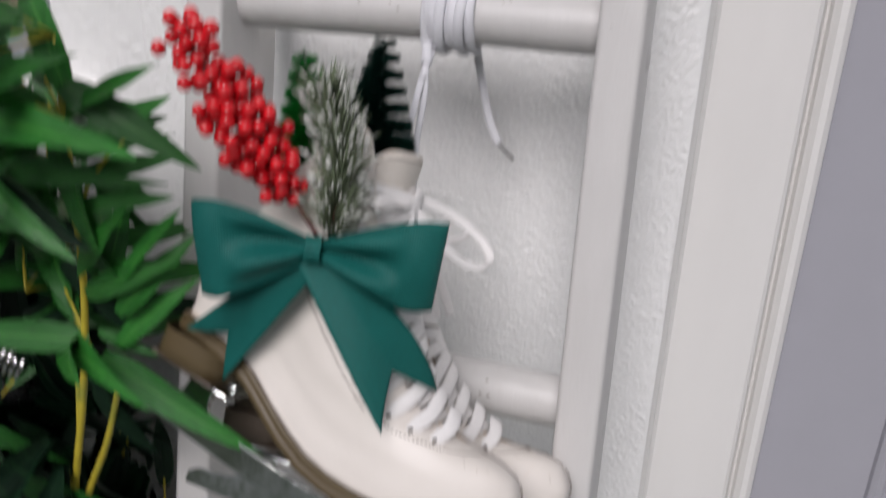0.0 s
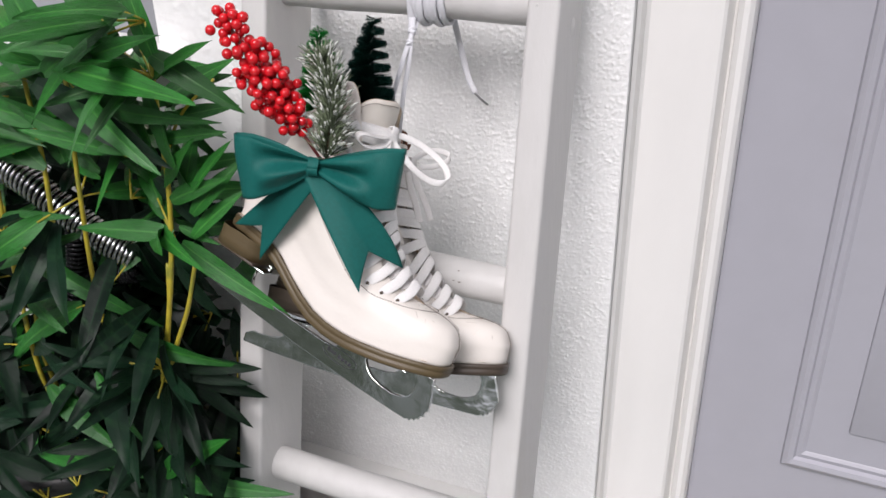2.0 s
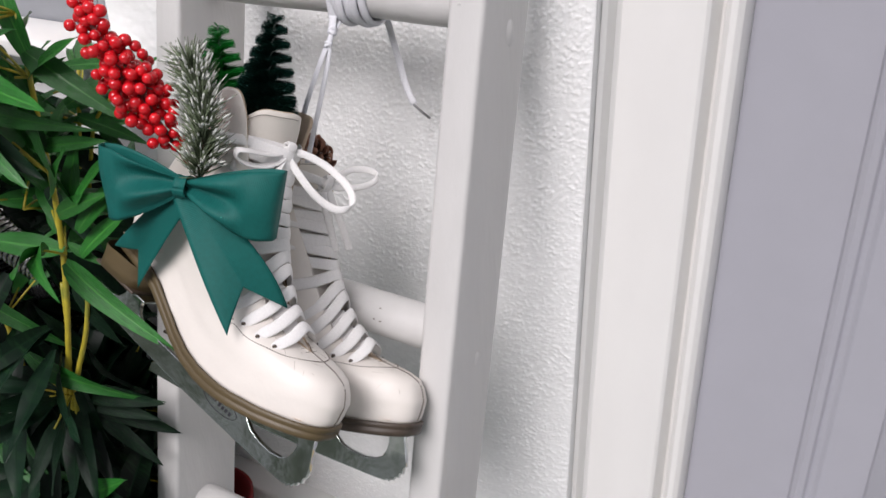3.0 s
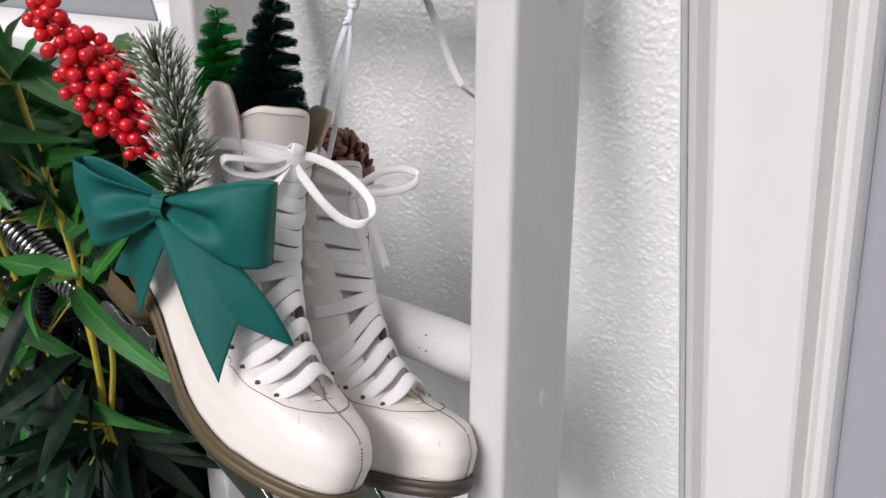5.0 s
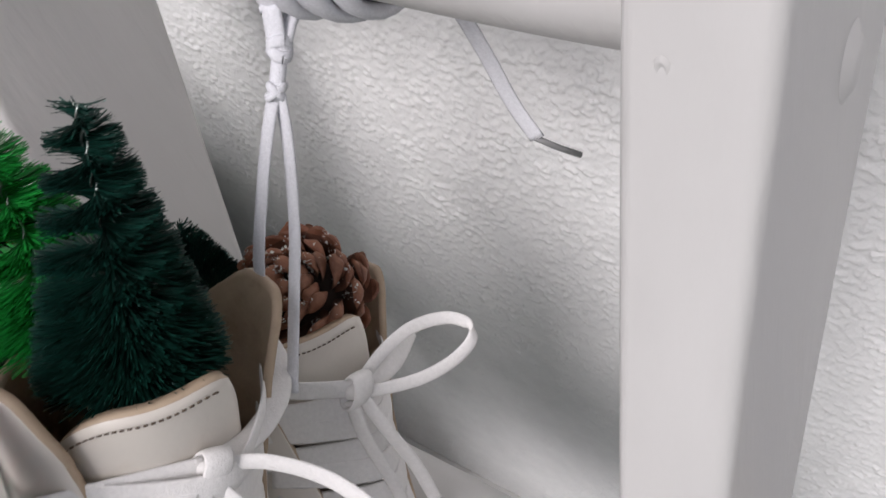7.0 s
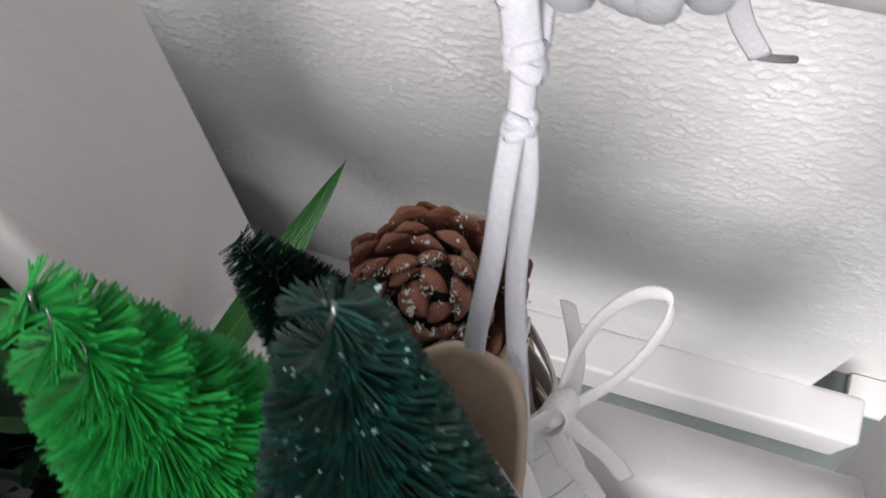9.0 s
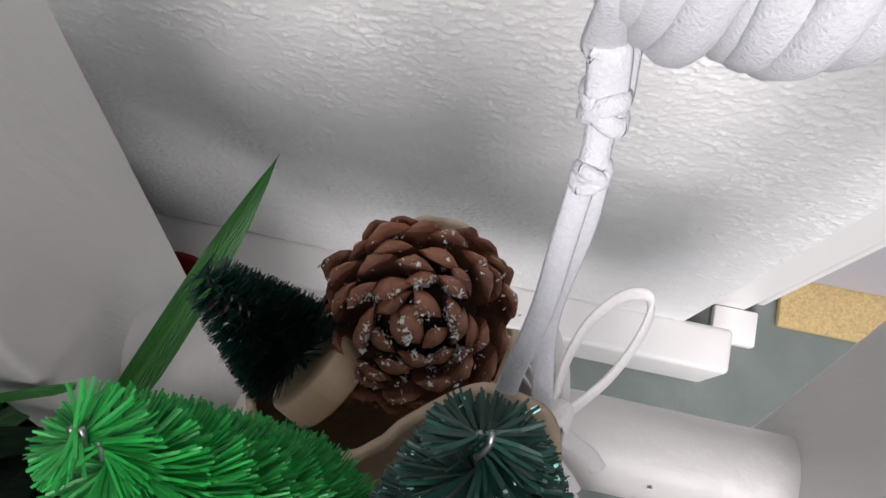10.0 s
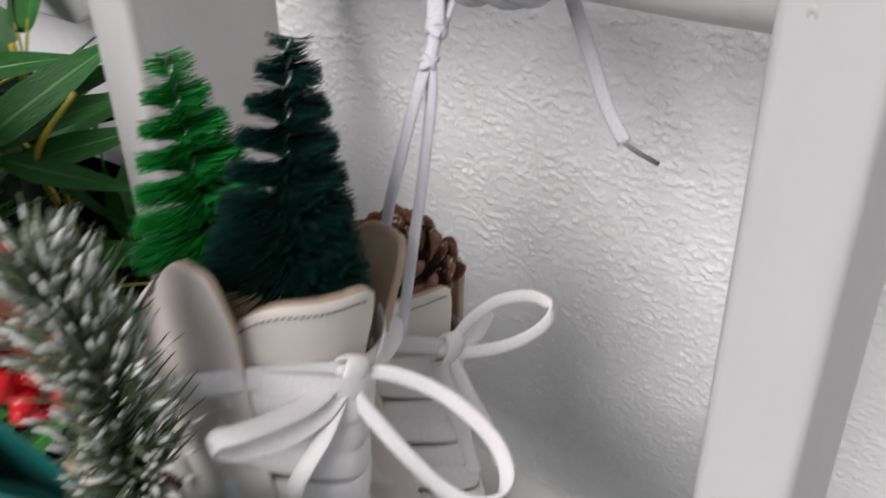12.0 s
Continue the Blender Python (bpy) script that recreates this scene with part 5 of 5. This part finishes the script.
def build_plant_near():
    pl = thing("artificial_bamboo", "artificial bamboo plant with bright green leaves on yellow canes", "plant", "artificial plants")
    rnd = random.Random(21)
    canes(pl, [[(-0.50, 0.50, 0.42), (-0.468, 0.463, 0.60), (-0.447, 0.449, 0.72), (-0.418, 0.456, 0.86), (-0.404, 0.458, 0.95), (-0.402, 0.460, 1.02), (-0.398, 0.462, 1.13)],
               [(-0.505, 0.49, 0.42), (-0.474, 0.458, 0.60), (-0.452, 0.446, 0.715), (-0.430, 0.452, 0.80), (-0.421, 0.455, 0.865)],
               [(-0.495, 0.50, 0.42), (-0.462, 0.460, 0.60), (-0.440, 0.449, 0.72), (-0.405, 0.456, 0.81), (-0.386, 0.458, 0.868)],
               [(-0.51, 0.51, 0.42), (-0.535, 0.47, 0.62), (-0.540, 0.455, 0.78), (-0.525, 0.45, 0.92), (-0.50, 0.445, 1.07)],
               [(-0.447, 0.449, 0.72), (-0.455, 0.445, 0.733), (-0.475, 0.44, 0.745)]], 0.0036)
    # leaves that can be told apart
    for me, b, t, roll in ((BRIGHT[2], (-0.378, 0.4365, 0.908), (-0.257, 0.4065, 0.872), 0.1), (BRIGHT[3], (-0.462, 0.405, 1.094), (-0.299, 0.395, 1.086), -0.35),
                           (DARK[0], (-0.515, 0.420, 1.070), (-0.365, 0.415, 1.003), 0.2), (BRIGHT[0], (-0.500, 0.420, 1.080), (-0.390, 0.415, 1.150), 0.3),
                           (BRIGHT[3], (-0.405, 0.455, 0.962), (-0.345, 0.435, 1.028), 0.0), (BRIGHT[1], (-0.400, 0.455, 0.945), (-0.330, 0.44, 0.985), 0.3),
                           (BRIGHT[0], (-0.405, 0.455, 0.905), (-0.525, 0.43, 0.905), 0.0),
                           (BRIGHT[2], (-0.392, 0.45, 1.045), (-0.375, 0.435, 0.915), 0.6), (BRIGHT[3], (-0.395, 0.455, 1.01), (-0.398, 0.44, 1.085), 0.2),
                           (BRIGHT[0], (-0.400, 0.46, 1.075), (-0.322, 0.45, 1.125), -0.2), (BRIGHT[1], (-0.40, 0.46, 1.10), (-0.305, 0.462, 1.055), 0.1),
                           (BRIGHT[2], (-0.395, 0.462, 1.09), (-0.405, 0.44, 1.20), 0.4), (BRIGHT[0], (-0.41, 0.46, 1.06), (-0.48, 0.45, 1.12), 0.0),
                           (BRIGHT[0], (-0.52, 0.44, 0.58), (-0.452, 0.425, 0.625), 0.2), (BRIGHT[3], (-0.490, 0.43, 0.535), (-0.385, 0.425, 0.515), 0.1),
                           (BRIGHT[0], (-0.61, 0.43, 0.665), (-0.545, 0.42, 0.57), 0.1), (BRIGHT[3], (-0.60, 0.43, 0.575), (-0.50, 0.425, 0.55), 0.2),
                           (DARK[0], (-0.440, 0.452, 0.722), (-0.338, 0.488, 0.679), 0.2), (DARK[3], (-0.437, 0.452, 0.728), (-0.325, 0.468, 0.742), 0.0),
                           (DARK[0], (-0.437, 0.452, 0.72), (-0.345, 0.47, 0.712), 0.1), (DARK[3], (-0.49, 0.435, 0.54), (-0.345, 0.448, 0.583), 0.2),
                           (BRIGHT[1], (-0.372, 0.452, 0.935), (-0.318, 0.462, 1.000), 0.2), (BRIGHT[1], (-0.376, 0.452, 0.908), (-0.322, 0.462, 0.968), 0.0), (BRIGHT[0], (-0.365, 0.452, 0.965), (-0.322, 0.462, 1.022), -0.2),
                           (BRIGHT[3], (-0.382, 0.455, 0.955), (-0.356, 0.462, 1.035), 0.3), (BRIGHT[0], (-0.395, 0.455, 0.915), (-0.345, 0.452, 0.905), 0.2), (BRIGHT[0], (-0.40, 0.455, 1.012), (-0.325, 0.462, 1.030), 0.1),
                           (DARK[1], (-0.42, 0.46, 0.90), (-0.385, 0.455, 0.83), 0.1), (DARK[1], (-0.41, 0.46, 0.86), (-0.365, 0.452, 0.80), 0.3), (DARK[0], (-0.43, 0.47, 0.96), (-0.372, 0.472, 0.90), 0.0),
                           (BRIGHT[0], (-0.636, 0.43, 0.656), (-0.501, 0.400, 0.605), 0.2), (BRIGHT[3], (-0.692, 0.43, 0.544), (-0.535, 0.400, 0.575), 0.1), (BRIGHT[0], (-0.468, 0.43, 0.569), (-0.350, 0.405, 0.680), -0.2),
                           (BRIGHT[2], (-0.443, 0.43, 0.571), (-0.30, 0.400, 0.610), 0.2), (BRIGHT[1], (-0.625, 0.43, 0.793), (-0.56, 0.400, 0.776), 0.2), (BRIGHT[0], (-0.544, 0.43, 0.702), (-0.466, 0.400, 0.638), 0.3),
                           (DARK[0], (-0.455, 0.445, 0.725), (-0.56, 0.43, 0.745), 0.0), (DARK[1], (-0.452, 0.445, 0.72), (-0.54, 0.42, 0.68), 0.3)):
        leaf_between(pl, me, b, t, roll)
    for at, n, mats, ln in (((-0.405, 0.456, 0.90), 8, WILD, (0.081, 0.144)), ((-0.403, 0.458, 0.985), 9, WILD, (0.069, 0.144)), ((-0.400, 0.460, 1.075), 10, WILD, (0.081, 0.156)),
                            ((-0.398, 0.462, 1.13), 7, WILD, (0.081, 0.144)), ((-0.50, 0.445, 1.07), 9, WILD, (0.092, 0.180)), ((-0.525, 0.45, 0.93), 5, WILD, (0.080, 0.150)),
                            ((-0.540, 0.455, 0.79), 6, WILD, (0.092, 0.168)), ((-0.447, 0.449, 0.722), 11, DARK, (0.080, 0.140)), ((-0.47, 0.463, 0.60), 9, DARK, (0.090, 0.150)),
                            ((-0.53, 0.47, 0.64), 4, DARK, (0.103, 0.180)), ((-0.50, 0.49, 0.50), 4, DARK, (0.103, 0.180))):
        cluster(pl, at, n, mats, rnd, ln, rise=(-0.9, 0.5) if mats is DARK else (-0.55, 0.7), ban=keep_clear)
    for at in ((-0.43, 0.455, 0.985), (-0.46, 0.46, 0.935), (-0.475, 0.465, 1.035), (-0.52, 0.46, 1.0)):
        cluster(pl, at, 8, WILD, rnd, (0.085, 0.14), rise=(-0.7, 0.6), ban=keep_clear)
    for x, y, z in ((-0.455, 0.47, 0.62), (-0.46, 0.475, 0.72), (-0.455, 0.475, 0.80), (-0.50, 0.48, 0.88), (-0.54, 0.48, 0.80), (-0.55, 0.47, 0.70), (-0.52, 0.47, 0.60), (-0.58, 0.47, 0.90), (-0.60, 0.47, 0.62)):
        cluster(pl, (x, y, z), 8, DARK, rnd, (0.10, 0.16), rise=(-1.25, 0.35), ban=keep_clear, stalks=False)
    pot = part("pot", lathe([(0.085, 0.0), (0.088, 0.004), (0.108, 0.15), (0.116, 0.152), (0.118, 0.175), (0.108, 0.176), (0.104, 0.155), (0.0, 0.15)], 40), TERRACOTTA, pl, "terracotta pot")
    pot.matrix_basis = Matrix.Translation((-0.53, 0.50, FLOOR_Z))
    soil = part("soil", lathe([(0.0, 0.0), (0.05, 0.004), (0.104, 0.0)], 30), SOIL, pl)
    soil.matrix_basis = Matrix.Translation((-0.53, 0.50, FLOOR_Z + 0.158))
    return pl


def build_plant_far():
    pl = thing("artificial_bamboo", "taller artificial bamboo plant with dark leaves behind", "plant", "artificial plants")
    rnd = random.Random(33)
    canes(pl, [[(-0.74, 0.54, 0.42), (-0.69, 0.47, 0.60), (-0.672, 0.45, 0.69), (-0.665, 0.45, 0.80), (-0.658, 0.45, 0.88), (-0.64, 0.45, 1.05)],
               [(-0.74, 0.55, 0.42), (-0.69, 0.48, 0.62), (-0.655, 0.455, 0.74), (-0.60, 0.455, 0.82), (-0.575, 0.455, 0.95), (-0.565, 0.45, 1.09)],
               [(-0.76, 0.56, 0.42), (-0.64, 0.60, 0.65), (-0.60, 0.62, 0.85), (-0.56, 0.63, 1.02)],
               [(-0.74, 0.58, 0.42), (-0.80, 0.55, 0.70), (-0.82, 0.52, 1.00)]], 0.0038)

    def clear(p):
        return keep_clear(p) or p.y < 0.36 or (p.x > -0.48 and p.y > 0.5) or (p.x > -0.62 and p.y > 0.69)

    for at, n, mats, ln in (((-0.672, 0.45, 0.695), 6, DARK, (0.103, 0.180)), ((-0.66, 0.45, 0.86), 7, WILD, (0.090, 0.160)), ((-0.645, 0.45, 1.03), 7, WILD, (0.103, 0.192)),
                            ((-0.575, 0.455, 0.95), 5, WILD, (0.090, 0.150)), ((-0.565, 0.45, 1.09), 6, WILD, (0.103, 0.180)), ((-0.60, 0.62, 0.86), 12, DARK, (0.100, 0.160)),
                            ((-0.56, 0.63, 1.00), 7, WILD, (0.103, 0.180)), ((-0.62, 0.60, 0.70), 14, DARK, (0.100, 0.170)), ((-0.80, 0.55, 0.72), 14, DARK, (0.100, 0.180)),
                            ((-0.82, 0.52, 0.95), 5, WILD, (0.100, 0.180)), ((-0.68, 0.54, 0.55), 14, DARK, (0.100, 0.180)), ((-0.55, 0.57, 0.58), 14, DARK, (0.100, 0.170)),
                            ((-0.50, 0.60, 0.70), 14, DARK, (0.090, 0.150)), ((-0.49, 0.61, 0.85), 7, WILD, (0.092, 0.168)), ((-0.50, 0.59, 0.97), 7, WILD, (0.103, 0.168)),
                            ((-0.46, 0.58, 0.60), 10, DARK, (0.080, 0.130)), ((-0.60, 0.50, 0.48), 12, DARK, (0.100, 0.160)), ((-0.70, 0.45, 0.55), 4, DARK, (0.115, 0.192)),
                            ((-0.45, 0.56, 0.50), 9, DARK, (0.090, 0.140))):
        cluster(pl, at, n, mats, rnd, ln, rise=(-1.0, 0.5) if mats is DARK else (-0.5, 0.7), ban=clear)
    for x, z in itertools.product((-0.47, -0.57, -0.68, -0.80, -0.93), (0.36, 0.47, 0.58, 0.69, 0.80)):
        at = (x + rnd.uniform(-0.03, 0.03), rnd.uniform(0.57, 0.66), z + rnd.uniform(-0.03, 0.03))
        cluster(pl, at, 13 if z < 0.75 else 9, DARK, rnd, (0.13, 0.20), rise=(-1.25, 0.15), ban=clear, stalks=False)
    # dense low growth, its shade put into the near-black leaf colour
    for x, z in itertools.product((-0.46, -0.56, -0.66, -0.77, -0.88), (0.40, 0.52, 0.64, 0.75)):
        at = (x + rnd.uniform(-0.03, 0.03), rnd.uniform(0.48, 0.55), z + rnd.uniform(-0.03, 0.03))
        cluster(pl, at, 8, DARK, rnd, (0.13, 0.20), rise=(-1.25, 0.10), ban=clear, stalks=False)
    # broad leaves on the side of the ladder
    for b, t, roll in (((-0.475, 0.573, 1.020), (-0.43, 0.628, 1.056), 0.3), ((-0.475, 0.574, 1.014), (-0.465, 0.621, 1.022), 0.2), ((-0.475, 0.584, 1.008), (-0.435, 0.630, 1.026), -0.2),
                       ((-0.475, 0.585, 0.988), (-0.425, 0.618, 1.000), 0.2), ((-0.475, 0.573, 0.986), (-0.43, 0.600, 0.965), -0.1), ((-0.475, 0.585, 0.968), (-0.44, 0.583, 0.928), 0.4),
                       ((-0.49, 0.58, 1.045), (-0.45, 0.611, 1.050), 0.0), ((-0.48, 0.60, 1.020), (-0.44, 0.637, 1.026), 0.5)):
        b, t = Vector(b), Vector(t)
        leaf_between(pl, BRIGHT[1], b - (t - b) * 0.35, t, roll)
    canes(pl, [[(-0.60, 0.62, 0.80), (-0.52, 0.59, 0.93), (-0.475, 0.578, 0.992), (-0.44, 0.60, 1.03)]], 0.0026)
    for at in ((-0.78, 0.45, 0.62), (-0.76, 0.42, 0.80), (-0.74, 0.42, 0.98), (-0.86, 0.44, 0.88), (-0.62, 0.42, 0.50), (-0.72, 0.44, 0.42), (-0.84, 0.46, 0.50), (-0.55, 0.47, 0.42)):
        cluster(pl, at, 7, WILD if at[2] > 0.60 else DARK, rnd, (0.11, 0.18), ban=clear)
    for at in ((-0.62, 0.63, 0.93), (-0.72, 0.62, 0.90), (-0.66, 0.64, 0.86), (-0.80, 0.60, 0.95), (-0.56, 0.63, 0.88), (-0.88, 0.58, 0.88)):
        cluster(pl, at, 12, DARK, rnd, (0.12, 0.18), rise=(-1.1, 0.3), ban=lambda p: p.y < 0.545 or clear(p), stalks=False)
    # leaves before the ladder's rail
    for me, b, t, roll in ((BRIGHT[3], (-0.46, 0.555, 0.935), (-0.374, 0.580, 0.955), 0.2), (BRIGHT[0], (-0.475, 0.545, 0.905), (-0.352, 0.560, 0.925), 0.4), (DARK[0], (-0.47, 0.53, 0.885), (-0.352, 0.546, 0.900), 0.1),
                           (BRIGHT[1], (-0.45, 0.52, 0.87), (-0.365, 0.560, 0.880), 0.3)):
        leaf_between(pl, me, b, t, roll)
    # one leaf reaches between the rails to the wall
    leaf_between(pl, leaf_mesh("leaf", 1.0, 0.072, 0.05, 0.15, [LEAF, LEAF_RIB], 3, 0.08), (-0.362, 0.555, 0.862), (-0.300, 0.672, 0.917), 0.5)
    pot = part("pot", lathe([(0.095, 0.0), (0.098, 0.004), (0.122, 0.16), (0.130, 0.163), (0.131, 0.185), (0.120, 0.186), (0.116, 0.165), (0.0, 0.16)], 40), POT, pl, "dark plastic pot")
    pot.matrix_basis = Matrix.Translation((-0.79, 0.575, FLOOR_Z))
    soil = part("soil", lathe([(0.0, 0.0), (0.06, 0.004), (0.115, 0.0)], 30), SOIL, pl)
    soil.matrix_basis = Matrix.Translation((-0.79, 0.575, FLOOR_Z + 0.168))
    return pl


join_dense(build_plant_near())
join_dense(build_plant_far())


# ---- coiled metal hoses among the leaves ----
def coil_hose(label, line, r, pitch, wire, material):
    ho = thing("coiled_hose", label, "coiled hose", "coiled hoses")
    path = [Vector(p) for p in smooth_path(line, 24)]
    length = sum((b - a).length for a, b in zip(path, path[1:]))
    turns = length / pitch
    n = int(turns * 14)
    pts = []
    up = Vector((0.1, 1, 0.2))
    for i in range(n):
        k = i / (n - 1) * (len(path) - 1.001)
        a, f = int(k), k - int(k)
        p = path[a].lerp(path[a + 1], f)
        d = (path[a + 1] - path[a]).normalized()
        u = (up - d * up.dot(d)).normalized()
        v = d.cross(u)
        ang = 2 * math.pi * turns * i / (n - 1)
        pts.append(tuple(p + (u * math.cos(ang) + v * math.sin(ang)) * r))
    part("coil", sweep(pts, wire, n=7), material, ho)
    part("core", sweep([tuple(p) for p in path], r * 0.75, n=10), BLACK_STEEL, ho)
    return ho


coil_hose("coiled chrome flexible hose among the leaves", [(-0.74, 0.52, 0.930), (-0.70, 0.505, 0.918), (-0.65, 0.50, 0.900), (-0.60, 0.50, 0.872), (-0.555, 0.50, 0.848), (-0.515, 0.505, 0.828)], 0.0175, 0.0068, 0.0025, STEEL)
coil_hose("coiled black steel hose hanging among the leaves", [(-0.610, 0.512, 0.865), (-0.617, 0.510, 0.82), (-0.628, 0.508, 0.775), (-0.645, 0.51, 0.72)], 0.0125, 0.0072, 0.0024, BLACK_STEEL)
coil_hose("coiled black steel hose lying between the canes", [(-0.70, 0.525, 0.735), (-0.645, 0.515, 0.757), (-0.58, 0.51, 0.785), (-0.535, 0.515, 0.80)], 0.0125, 0.0075, 0.0025, BLACK_STEEL)

red = thing("flower_pot", "small dark red plastic pot on the floor", "flower pot", at=Matrix.Translation((-0.52, 0.66, FLOOR_Z)))
part("body", lathe([(0.0, 0.0), (0.045, 0.0), (0.047, 0.003), (0.060, 0.10), (0.065, 0.101), (0.066, 0.118), (0.060, 0.119), (0.057, 0.10), (0.0, 0.09)], 32), RED, red)
